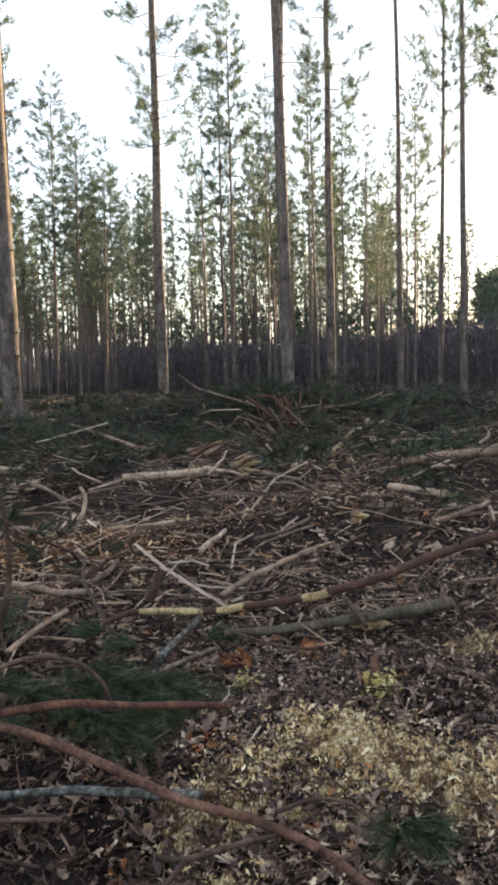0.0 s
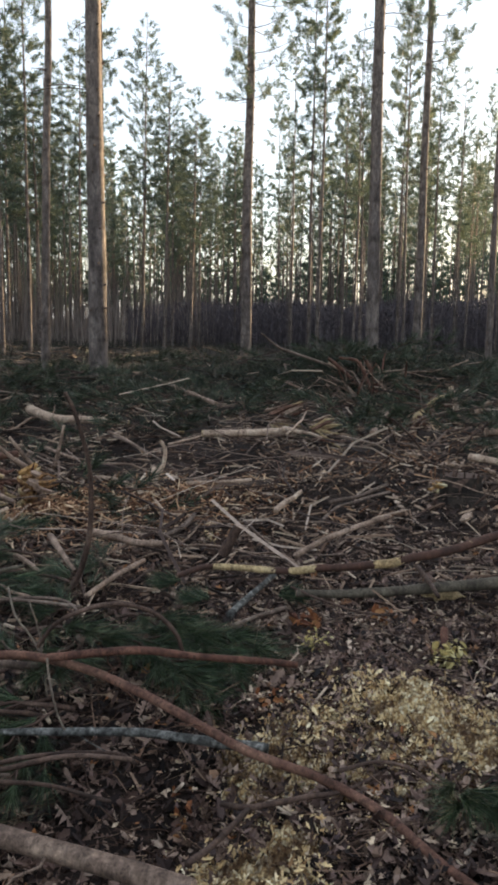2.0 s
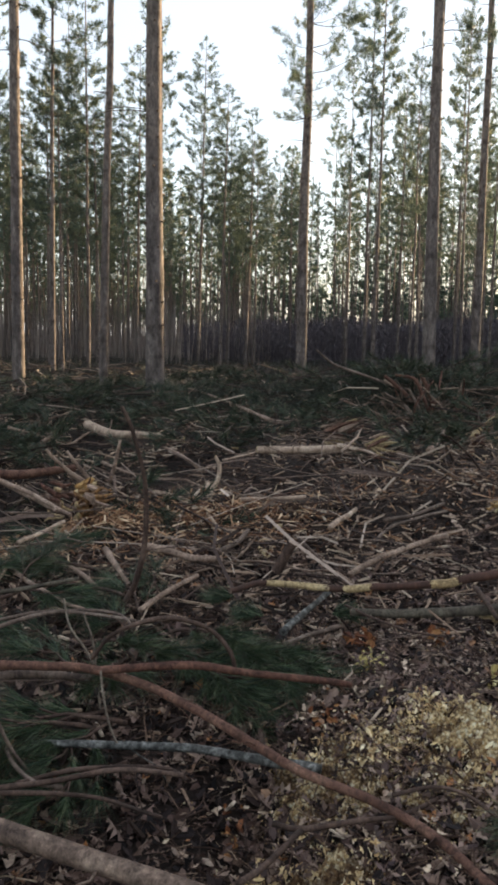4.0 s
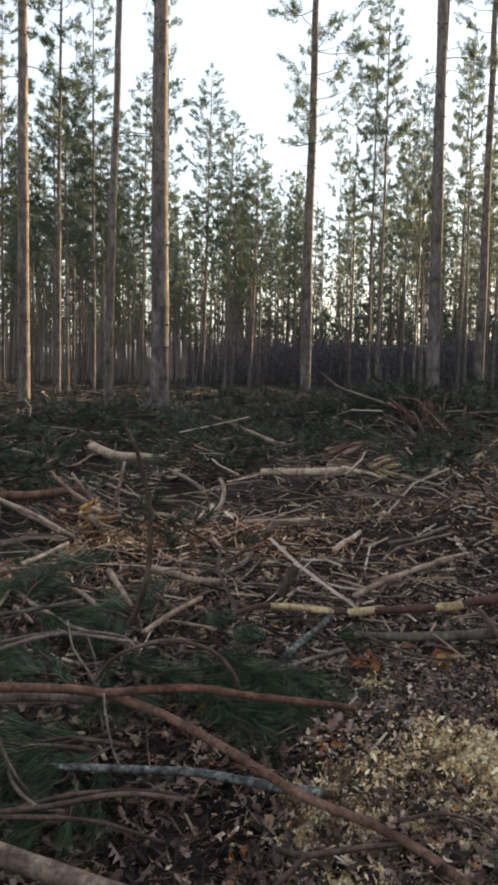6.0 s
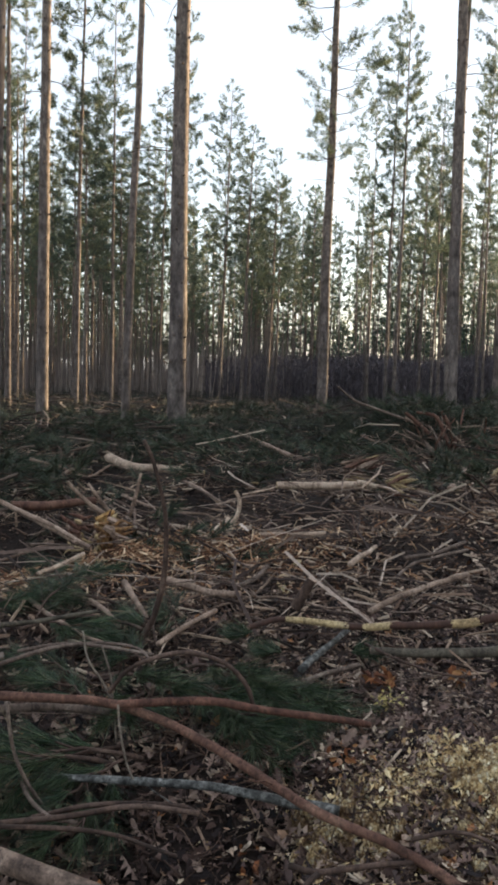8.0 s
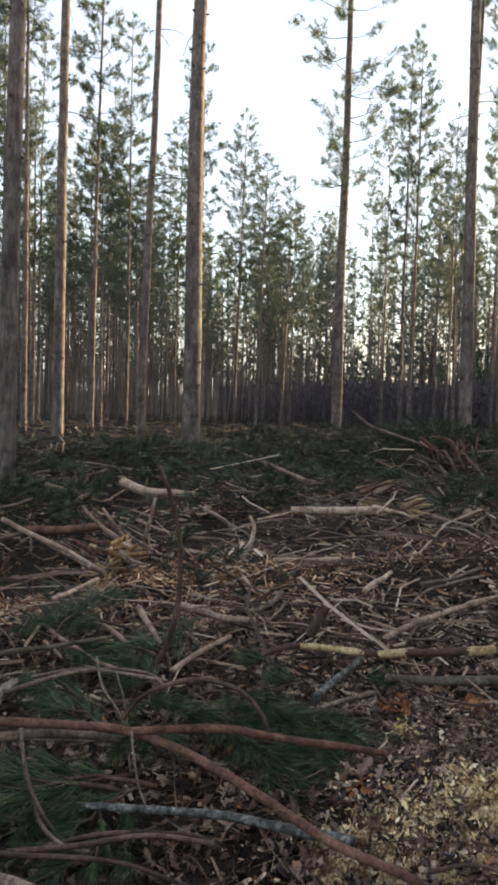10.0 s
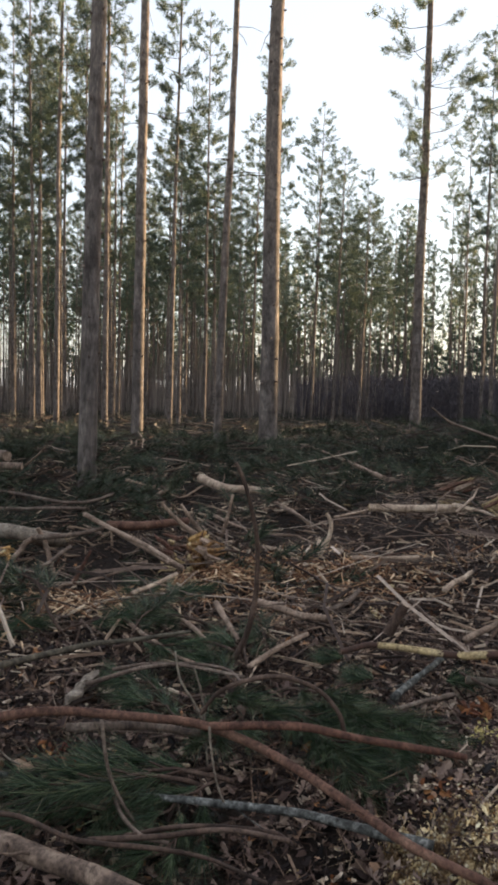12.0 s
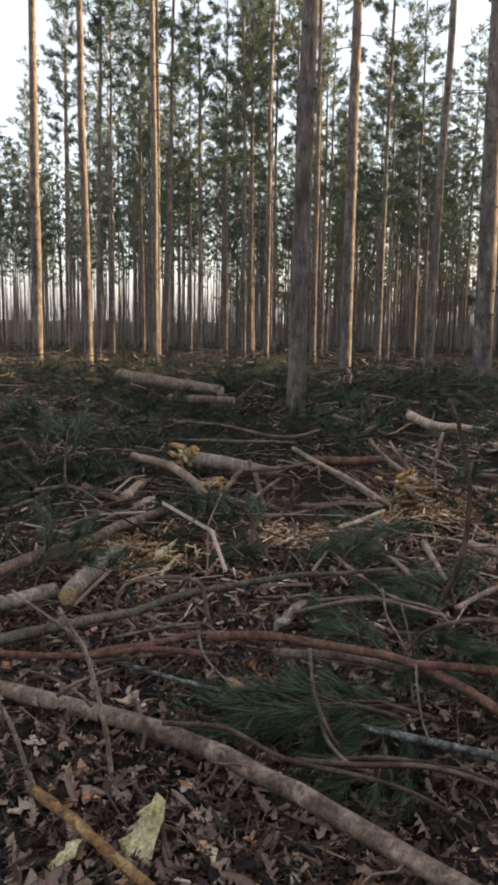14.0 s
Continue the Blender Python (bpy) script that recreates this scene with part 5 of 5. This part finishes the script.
torn_wood(-2.3, 5.95, 0.1, 0.15, 0.2, 25, 26, "shattered stump end with torn tan and red fibres")
torn_wood(-2.25, 5.9, 0.12, 0.17, 0.22, 40, 30, "torn orange-brown wood of a shattered stump")
torn_wood(-2.55, 6.1, 0.08, 0.14, 0.18, 160, 18, "shattered reddish wood torn into splinters")
torn_wood(-4.22, 5.72, 0.24, 0.14, 0.19, 150, 24, "torn yellow end of a broken log")
torn_wood(-3.6, 5.3, 0.14, 0.2, 0.12, 260, 12, "torn yellow wood at a branch end")
torn_wood(-0.1, 8.9, 0.22, 0.3, 0.16, 10, 14, "white torn splinters at a log end")
torn_wood(0.86, 6.33, 0.16, 0.08, 0.1, 200, 10, "torn yellow wood on a dark stump")
torn_wood(-2.85, 3.55, 0.09, 0.13, 0.14, 60, 14, "torn golden wood beside a sawn log")
torn_wood(1.2, 10.5, 0.2, 0.4, 0.3, 60, 16, "pile of torn reddish wood splinters")
torn_wood(-0.6, 10.2, 0.2, 0.4, 0.3, 20, 14, "pile of torn tan wood splinters")
for k in range(70):
    az, d = radians(rng.uniform(-20, 50)), rng.uniform(5.2, 12)
    shard("wood_shard", -d * math.sin(az), d * math.cos(az), rng.uniform(0.03, 0.14), rng.uniform(0.12, 0.4), rng.uniform(0.03, 0.08), rng.uniform(0.015, 0.05), rng.uniform(0, 360), rng.uniform(-25, 15), rng.uniform(-30, 30), (M_wood_pale, M_wood_tan, M_wood_pale, M_wood_yellow)[k % 4], ("pale split wood shard in the slash", "tan split wood shard in the slash", "pale split wood shard in the slash", "yellow split wood shard in the slash")[k % 4])


# ---- litter ----
def scatter(n, d0, d1, power, az0=-24, az1=54):
    az, d = np.radians(rng.uniform(az0, az1, n)), d0 + (d1 - d0) * rng.random(n) ** power
    return -d * np.sin(az), d * np.cos(az)


def turns(n, tilt):
    """Random turns: any heading, tilted a little."""
    a, b, c = rng.uniform(0, 6.28, n), rng.normal(0, tilt, n), rng.normal(0, tilt, n)
    ca, sa, cb, sb, cc, sc = np.cos(a), np.sin(a), np.cos(b), np.sin(b), np.cos(c), np.sin(c)
    z = 0 * a
    ra = np.stack([np.stack([ca, -sa, z], -1), np.stack([sa, ca, z], -1), np.stack([z, z, z + 1], -1)], -2)
    rb = np.stack([np.stack([cb, z, sb], -1), np.stack([z, z + 1, z], -1), np.stack([-sb, z, cb], -1)], -2)
    rc = np.stack([np.stack([z + 1, z, z], -1), np.stack([z, cc, -sc], -1), np.stack([z, sc, cc], -1)], -2)
    return ra @ rb @ rc


def pieces(template, faces, x, y, lift, sizes, tilt):
    """Copies of a small shape strewn on the ground, in one mesh."""
    n, k = len(x), template.shape[-2]
    v = np.einsum("nij,nkj->nki", turns(n, tilt), np.broadcast_to(template, (n, k, 3)) * sizes[:, None, :])
    v = v + np.stack([x, y, ground_at(x, y) + lift], 1)[:, None]
    f = [tuple(int(i) + b for i in face) for b in range(0, n * k, k) for face in faces]
    return v.reshape(-1, 3), f


LEAF = np.array([(-0.5, 0, 0), (-0.2, 0.33, 0.2), (0.22, 0.27, 0.28), (0.55, 0, 0.1), (0.2, -0.3, 0.25), (-0.2, -0.27, 0.12)])
LEAF_F = [(0, 1, 2, 3), (0, 3, 4, 5)]
BIT = np.array([(-0.5, -0.35, -0.5), (-0.42, 0.5, -0.5), (0.5, 0.2, -0.5), (0.45, -0.4, -0.5), (-0.46, -0.3, 0.5), (-0.35, 0.42, 0.4), (0.36, 0.2, 0.5), (0.5, -0.3, 0.3)])
BIT_F = [(3, 2, 1, 0), (4, 5, 6, 7), (0, 1, 5, 4), (1, 2, 6, 5), (2, 3, 7, 6), (3, 0, 4, 7)]
CRUMB = np.array([(-0.5, -0.3, 0), (0.5, -0.35, 0.1), (0.05, 0.5, 0), (0, 0, 0.6)])
CRUMB_F = [(0, 1, 3), (1, 2, 3), (2, 0, 3), (2, 1, 0)]


def strewn(name, template, faces, x, y, lift, sizes, tilt, material, label, category):
    g = np.random.default_rng(len(x))
    keep = np.ones(len(x), bool)
    for px, py, r in PITS:
        keep &= np.hypot(x - px, y - py) > r * g.uniform(0.55, 1.25, len(x))
    v, f = pieces(template, faces, x[keep], y[keep], lift[keep], sizes[keep], tilt)
    return tagged(new(name, mesh_of(name, v, f, material)), label, category, kind="stuff")


LOBED = np.array([(-0.5, 0, 0.05), (-0.3, 0.2, 0.1), (-0.14, 0.13, 0.08), (0.06, 0.36, 0.26), (0.2, 0.2, 0.12), (0.55, 0.03, 0.2), (0.24, -0.19, 0.14), (0.08, -0.33, 0.3), (-0.12, -0.14, 0.06), (-0.28, -0.22, 0.16)])
LOBED_F = [(0, 5, 4, 3, 2, 1), (0, 9, 8, 7, 6, 5)]


def off_sawdust(x, y):
    """Whether a leaf lies clear of the sawdust."""
    cover = np.exp(-(((x - 0.32) / 0.3) ** 2 + ((y - 2.7) / 0.3) ** 2)) + np.exp(-(((x - 0.78) / 0.28) ** 2 + ((y - 2.6) / 0.3) ** 2)) + 2.5 * np.exp(-(((x + 0.2) / 0.17) ** 2 + ((y - 1.94) / 0.13) ** 2)) + 0.7 * np.exp(-(((x - 0.62) / 0.3) ** 2 + ((y - 2.15) / 0.25) ** 2))
    # fewer leaves here, so the dark soil gives the hollow its shade
    hollow = np.hypot((x + 0.72) / 0.3, (y - 2.12) / 0.2) < rng.uniform(-0.3, 0.9, len(x))
    return (cover < rng.uniform(0.4, 3.6, len(x))) & ~hollow


for n, near, far, power, shape, shape_f, s0, s1 in ((24000, 1.25, 7.5, 1.2, LOBED, LOBED_F, 0.025, 0.095), (26000, 1.3, 11, 1.1, LEAF, LEAF_F, 0.015, 0.055)):
    x, y = scatter(n, near, far, power)
    if far > 5:
        x[:3000], y[:3000] = scatter(3000, 0.2, 8, 0.7, 54, 336)
    keep = off_sawdust(x, y)
    x, y = x[keep], y[keep]
    n = len(x)
    s = s0 + (s1 - s0) * rng.random(n) ** 1.6
    strewn("leaf_litter", shape, shape_f, x, y, rng.uniform(-0.012, 0.035, n), np.stack([s, s * rng.uniform(0.55, 1.1, n), s * rng.uniform(0.2, 1.6, n)], 1), 0.55, M_leaf, "brown curled dead leaves covering the ground", "leaf litter")
n = 12500
x, y = scatter(n, 1.3, 14, 1.1)
dd = np.hypot(x, y)
keep = (dd > 3.6) | (rng.random(n) < 0.32)
x, y, dd = x[keep], y[keep], dd[keep]
n = len(x)
ln = rng.uniform(0.025, 0.15, n) * (0.75 + 0.11 * dd) * np.clip(dd / 3.8, 0.45, 1)
strewn("wood_chips", BIT, BIT_F, x, y, rng.uniform(0.005, 0.04, n), np.stack([ln, rng.uniform(0.006, 0.024, n) * (0.8 + 0.09 * dd), rng.uniform(0.003, 0.01, n) * (1 + 0.1 * dd)], 1), 0.38, M_chip, "pale torn wood chips strewn on the ground", "wood chips")


def sawdust_heap(x0, y0, rx, ry, high):
    """A low lumpy heap that sinks into the litter at its edge."""
    g = np.random.default_rng(int(abs(x0 * 77 + y0 * 31)))
    k = 84
    u, w = np.meshgrid(np.linspace(-1.5, 1.5, k), np.linspace(-1.5, 1.5, k), indexing="ij")
    x, y = x0 + rx * u, y0 + ry * w
    lump = sum(a * np.sin(q * x + p1 + 1.5 * np.sin(0.8 * q * y)) * np.sin(q * y + p2) for q, a, p1, p2 in [(q, a, g.uniform(0, 6), g.uniform(0, 6)) for q, a in ((9, 0.024), (19, 0.024), (41, 0.024), (83, 0.015), (151, 0.008))])
    z = ground_at(x, y) + high * np.exp(-1.6 * (u * u + w * w)) + lump + 0.014 + g.normal(0, 0.007, x.shape)
    z = z - 0.16 * np.clip(np.hypot(u, w) - 1.0, 0, 1)
    i = np.arange(k * k).reshape(k, k)
    f = np.stack([i[:-1, :-1], i[1:, :-1], i[1:, 1:], i[:-1, 1:]], -1).reshape(-1, 4)
    return tagged(new("sawdust_heap", mesh_of("sawdust_heap", np.stack([x, y, z], -1).reshape(-1, 3), f, M_heap, True)), "yellow heap of sawdust and wood crumbs", "sawdust heap", "sawdust heaps")


for heap_at in ((0.34, 2.64, 0.25, 0.21, 0.05), (0.68, 2.48, 0.27, 0.25, 0.045), (-0.2, 1.94, 0.2, 0.15, 0.05), (-0.14, 2.46, 0.18, 0.18, 0.035), (0.2, 2.32, 0.12, 0.1, 0.014), (1.2, 3.9, 0.28, 0.2, 0.025)):
    sawdust_heap(*heap_at)
spots = ((0.28, 2.64, 0.16, 210), (0.1, 2.74, 0.09, 40), (0.5, 2.72, 0.12, 70), (0.66, 2.48, 0.16, 170), (0.17, 2.3, 0.12, 60), (-0.2, 1.94, 0.1, 90), (-0.2, 2.45, 0.14, 70), (0.0, 2.6, 0.12, 50), (0.75, 2.2, 0.14, 80), (1.15, 3.88, 0.2, 80), (0.75, 3.7, 0.25, 40), (-2.2, 6.1, 0.4, 110), (-2.7, 3.5, 0.3, 90), (-3.0, 4.9, 0.35, 90), (-1.2, 6.3, 0.5, 70))
cx = np.concatenate([rng.normal(p, s, k) for p, q, s, k in spots])
cy = np.concatenate([rng.normal(q, s * 1.1, k) for p, q, s, k in spots])
each = 12
wide = np.repeat(rng.uniform(0.012, 0.034, len(cx)), each)
x, y = np.repeat(cx, each) + rng.normal(0, 1, len(wide)) * wide, np.repeat(cy, each) + rng.normal(0, 1, len(wide)) * wide
n = len(x)
s = rng.uniform(0.004, 0.012, n)
lift = 0.012 + np.clip(0.035 - np.hypot(x - np.repeat(cx, each), y - np.repeat(cy, each)), 0, 1) * rng.uniform(0.2, 1.3, n)
strewn("sawdust", CRUMB, CRUMB_F, x, y, lift, np.stack([s, s * rng.uniform(0.4, 1.0, n), s * rng.uniform(0.5, 1.3, n)], 1), 0.8, M_dust, "yellow sawdust and crumbled wood in frilly clumps", "sawdust")
for x0, y0, w, k, m, label in ((-0.08, 3.68, 0.045, 34, M_rust, "clump of rust-orange dead leaves"), (0.27, 3.74, 0.03, 18, M_rust, "small clump of rust-orange leaves"), (-0.05, 3.33, 0.03, 40, M_yellow, "small clump of yellow frilly leaves"), (0.51, 3.2, 0.034, 90, M_yellow, "clump of yellow-green frilly wood curls"), (-0.17, 2.72, 0.04, 14, M_rust, "small clump of red dead leaves"), (-1.52, 2.62, 0.035, 22, M_red, "small clump of dark red dead leaves"), (0.3, 2.5, 0.05, 9, M_rust, "few rust-brown dead leaves on sawdust"), (-0.4, 2.35, 0.05, 10, M_rust, "few orange dead leaves on litter"), (0.85, 2.25, 0.07, 14, M_rust, "rust-orange leaves beside sawdust"), (-1.64, 2.64, 0.05, 16, M_rust, "small clump of red dead leaves"), (-2.0, 6.1, 0.3, 160, M_flake, "red-brown torn bark flakes"), (-1.0, 6.2, 0.4, 160, M_flake, "red-brown torn bark flakes")):
    s = rng.uniform(0.05, 0.1, k) * (0.5 if m == M_yellow and k > 60 else 0.3 if m == M_yellow else 0.4 if y0 < 3 else 0.7)
    strewn("leaf_clump", LEAF, LEAF_F, rng.normal(x0, w, k), rng.normal(y0, w, k), rng.uniform(0.02, 0.09, k), np.stack([s, s * 0.8, s * 1.4], 1), 0.8, m, label, "leaf clump")
STICK = np.array([(a, 0.5 * math.cos(b) + c, 0.5 * math.sin(b) + e) for a, c, e in ((-0.5, 0, 0), (0.05, 3.0, 2.0), (0.5, -1.0, 1.0)) for b in (0, 2.1, 4.2)])
STICK_F = [(i * 3 + j, i * 3 + (j + 1) % 3, (i + 1) * 3 + (j + 1) % 3, (i + 1) * 3 + j) for i in range(2) for j in range(3)]
n = 8000
x, y = scatter(n, 3.0, 17, 1.0)
x[:1500], y[:1500] = scatter(1500, 0.4, 10, 0.7, 54, 336)
d = np.hypot(x, y)
th = rng.uniform(0.0025, 0.008, n) * (0.7 + 0.06 * d)
strewn("dead_twigs", STICK, STICK_F, x, y, rng.uniform(0.01, 0.09, n) * (0.5 + d / 10), np.stack([rng.uniform(0.08, 0.42, n) * (0.8 + 0.05 * d), th, th], 1), 0.16, M_twig, "thin dead twigs littering the ground", "twigs")
n = 850
x, y = scatter(n, 1.4, 3.6, 0.8)
th = rng.uniform(0.0025, 0.006, n)
strewn("dead_twigs", STICK, STICK_F, x, y, rng.uniform(0.005, 0.05, n), np.stack([rng.uniform(0.08, 0.3, n), th, th], 1), 0.2, M_straw, "thin brown dead twigs on leaf litter", "twigs")
# thicker drifts of torn chips
drifts = ((-3.5, 3.6, 0.35, 400), (-2.95, 3.55, 0.25, 300), (-3.1, 4.6, 0.45, 800), (-2.2, 6.0, 0.36, 900), (-1.1, 6.2, 0.45, 480), (0.2, 7.3, 0.6, 200), (-2.6, 5.2, 0.4, 260), (-3.9, 5.4, 0.4, 260), (0.9, 9.2, 0.8, 240), (-1.6, 5.6, 0.4, 200))
x = np.concatenate([rng.normal(p, s, k) for p, q, s, k in drifts])
y = np.concatenate([rng.normal(q, s, k) for p, q, s, k in drifts])
n = len(x)
strewn("wood_chips", BIT, BIT_F, x, y, rng.uniform(0.05, 0.16, n), np.stack([0.03 + 0.16 * rng.random(n) ** 2, 0.005 + 0.016 * rng.random(n) ** 2, rng.uniform(0.003, 0.009, n)], 1), 0.45, M_golden, "golden drifts of freshly torn wood chips", "wood chips")

# large curled leaves close by
OAK = np.array([(-0.5, 0, 0.02), (-0.36, 0.13, 0.07), (-0.22, 0.1, 0.05), (-0.14, 0.3, 0.2), (-0.02, 0.14, 0.08), (0.12, 0.36, 0.3), (0.22, 0.16, 0.12), (0.38, 0.2, 0.24), (0.55, 0.0, 0.14), (0.36, -0.19, 0.2), (0.2, -0.15, 0.1), (0.1, -0.35, 0.26), (-0.04, -0.14, 0.06), (-0.16, -0.29, 0.22), (-0.24, -0.1, 0.05), (-0.38, -0.12, 0.1)])
OAK_F = [(0, 8, 7, 6, 5, 4, 3, 2, 1), (0, 15, 14, 13, 12, 11, 10, 9, 8)]
n = 3600
x, y = scatter(n, 1.2, 5.2, 1.0)
keep = off_sawdust(x, y)
x, y = x[keep], y[keep]
n = len(x)
s = rng.uniform(0.04, 0.095, n)
strewn("oak_leaves", OAK, OAK_F, x, y, rng.uniform(0.01, 0.05, n), np.stack([s, s * rng.uniform(0.45, 0.95, n), s * rng.uniform(0.6, 2.2, n) * np.where(rng.random(n) < 0.4, -1, 1)], 1), 0.75, M_mauve, "curled mauve-brown oak leaves on the forest floor", "leaf litter")

# frilly curls of sawn wood over the heaps
spots = ((0.36, 2.64, 0.14, 2200), (0.62, 2.48, 0.13, 1700), (-0.2, 1.94, 0.1, 2600), (-0.06, 2.54, 0.1, 500), (0.2, 2.84, 0.1, 500), (1.16, 3.93, 0.14, 500), (0.8, 2.2, 0.1, 300))
x = np.concatenate([rng.normal(p, s, k) for p, q, s, k in spots])
y = np.concatenate([rng.normal(q, s * 0.9, k) for p, q, s, k in spots])
patchy = np.sin(25 * x + 2 * np.sin(17 * y)) * np.sin(27 * y + 1.5 * np.sin(19 * x)) > rng.uniform(-0.25, 0.35, len(x))
x, y = x[patchy], y[patchy]
n = len(x)
s = 0.009 + 0.028 * rng.random(n) ** 2
strewn("wood_curls", LOBED, LOBED_F, x, y, 0.03 + rng.uniform(0.0, 0.045, n), np.stack([s, s * rng.uniform(0.4, 0.9, n), s * rng.uniform(0.5, 2.2, n)], 1), 0.9, M_dust, "yellow frilly curls of sawn wood", "wood curls")

# fawn leaves round the sawdust
x = np.concatenate([rng.normal(0.4, 0.4, 3200), rng.uniform(-0.45, 1.9, 5200)])
y = np.concatenate([rng.normal(2.4, 0.36, 3200), rng.uniform(2.7, 5.4, 5200)])
n = len(x)
s = rng.uniform(0.015, 0.055, n) * np.where(rng.random(n) < 0.7, 0.7, 1)
strewn("fawn_leaves", LOBED, LOBED_F, x, y, rng.uniform(0.01, 0.05, n), np.stack([s, s * rng.uniform(0.5, 1.0, n), s * rng.uniform(0.2, 1.5, n)], 1), 0.5, M_fawn, "fawn and mauve-brown leaf scraps about the sawdust", "leaf litter")

# long thin sticks on the far slash
n = 1300
x, y = scatter(n, 12, 34, 0.9)
th = rng.uniform(0.012, 0.028, n)
strewn("slash_sticks", STICK, STICK_F, x, y, rng.uniform(0.1, 0.5, n), np.stack([rng.uniform(0.4, 1.7, n), th, th], 1), 0.14, M_twig, "long thin dead sticks lying on far slash", "sticks")

# crossing bare sticks over the heaped boughs
n = 1900
x, y = scatter(n, 4.6, 17, 1.0)
keep = (np.exp(-((x - 1.3) ** 2 / 2.5 + (y - 5.6) ** 2 / 5.0)) < rng.uniform(0.1, 0.8, n)) & ((x > -2.6) | (rng.random(n) < 0.6)) & (np.exp(-((x + 1.9) ** 2 + (y - 6.0) ** 2) / 0.8) < rng.uniform(0.1, 0.7, n))
x, y = x[keep], y[keep]
n = len(x)
th = 0.006 + 0.022 * rng.random(n) ** 3
strewn("slash_sticks", STICK, STICK_F, x, y, rng.uniform(0.06, 0.34, n), np.stack([rng.uniform(0.25, 0.95, n), th, th], 1), 0.22, M_stick, "bare brown and tan sticks crossing over the slash", "sticks")

# broken sticks all through the slash
n = 1500
x, y = scatter(n, 3.8, 15, 1.0)
d = np.hypot(x, y)
th = rng.uniform(0.006, 0.018, n) * (0.7 + 0.04 * d)
strewn("broken_sticks", BIT, BIT_F, x, y, rng.uniform(0.03, 0.16, n), np.stack([rng.uniform(0.1, 0.4, n) * (0.7 + 0.04 * d), th, th], 1), 0.24, M_chip, "short broken tan sticks all through the slash", "sticks")

# heaped green boughs all over the far half of the clearing
def heaped(name, n, box, tall, seed, label, width=0.0085):
    """Fans of needles along short limbs, heaped; box: bearings and distances, or a round heap."""
    g = np.random.default_rng(seed)
    if len(box) == 4:
        az, d = np.radians(g.uniform(box[0], box[1], n)), box[2] + (box[3] - box[2]) * g.random(n) ** 1.1
        x, y = -d * np.sin(az), d * np.cos(az)
        clump = np.sin(1.9 * x + 1.3 * np.sin(1.1 * y)) * np.sin(1.6 * y + 1.7 * np.sin(0.9 * x + 1)) + 0.3 * g.normal(size=n)
        open_ground = np.exp(-((x - 1.0) ** 2 + (y - 5.6) ** 2) / 4.0) + np.exp(-((x + 2.0) ** 2 + (y - 6.0) ** 2) / 1.8) + 0.8 * np.exp(-((x - 0.4) ** 2 + (y - 8.6) ** 2) / 3.0)
        open_ground += np.exp(-((x + 2.8) ** 2 / 0.8 + (y - 8.7) ** 2 / 0.5)) + np.exp(-((x + 0.8) ** 2 / 0.8 + (y - 8.2) ** 2 / 0.4))
        keep = clump > 0.02 - 0.03 * (d - 8) + 2.2 * open_ground
    else:
        x, y = g.normal(box[0], box[2], n), g.normal(box[1], box[2] * 0.6, n)
        keep = np.ones(n, bool)
    x, y = x[keep], y[keep]
    n, fans, needles = len(x), 5, 34
    lift = tall * g.random(n) ** 1.4 * np.clip(np.hypot(x, y) / 8, 0.8, 2.2)
    base = np.repeat(np.stack([x, y, ground_at(x, y) + lift], 1), fans, 0)
    turn = np.repeat(g.uniform(0, 6.28, n), fans) + g.normal(0, 0.75, n * fans)
    way = unit(np.stack([np.cos(turn), np.sin(turn), g.normal(0.12, 0.28, n * fans)], 1))
    long = g.uniform(0.2, 0.5, n * fans)
    along = g.random((n * fans, needles)) ** 0.8
    roots = base[:, None] + way[:, None] * (long[:, None] * along)[..., None]
    ways = unit(way[:, None] * 0.8 + g.normal(0, 0.45, (n * fans, needles, 3)))
    m = n * fans * needles
    v, f = blades(roots.reshape(-1, 3), ways.reshape(-1, 3), g.uniform(0.08, 0.16, m), width * g.uniform(0.7, 1.3, m), False, g)
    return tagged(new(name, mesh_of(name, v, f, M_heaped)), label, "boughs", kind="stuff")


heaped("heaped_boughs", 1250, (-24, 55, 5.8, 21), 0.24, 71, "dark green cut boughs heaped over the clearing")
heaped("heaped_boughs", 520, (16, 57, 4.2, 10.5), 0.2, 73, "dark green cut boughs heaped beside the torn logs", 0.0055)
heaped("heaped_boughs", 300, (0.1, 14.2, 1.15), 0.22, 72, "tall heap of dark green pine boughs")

# low slash further off, up to the standing trees
n = 9500
x, y = scatter(n, 13, 75, 0.9, -26, 58)
c0 = np.stack([x, y, ground_at(x, y) + rng.uniform(0.0, 0.42, n)], 1)
ways = unit(rng.normal(0, 0.7, (n * 9, 3)) + (0, 0, 0.3))
v, f = blades(np.repeat(c0, 9, 0) + rng.normal(0, 0.16, (n * 9, 3)) * (1, 1, 0.25), ways, rng.uniform(0.15, 0.34, n * 9), rng.uniform(0.012, 0.03, n * 9), False)
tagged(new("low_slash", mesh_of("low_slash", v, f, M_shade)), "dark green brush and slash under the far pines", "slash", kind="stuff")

# fallen brown needles
n = 15000
x, y = scatter(n, 1.3, 9, 1.2)
a = rng.uniform(0, 6.28, n)
v, f = blades(np.stack([x, y, ground_at(x, y) + rng.uniform(0.005, 0.05, n)], 1), unit(np.stack([np.cos(a), np.sin(a), rng.normal(0, 0.22, n)], 1)), rng.uniform(0.06, 0.17, n), rng.uniform(0.002, 0.0045, n), True)
tagged(new("fallen_needles", mesh_of("fallen_needles", v, f, M_straw)), "brown fallen pine needles and bark shreds", "needle litter", kind="stuff")
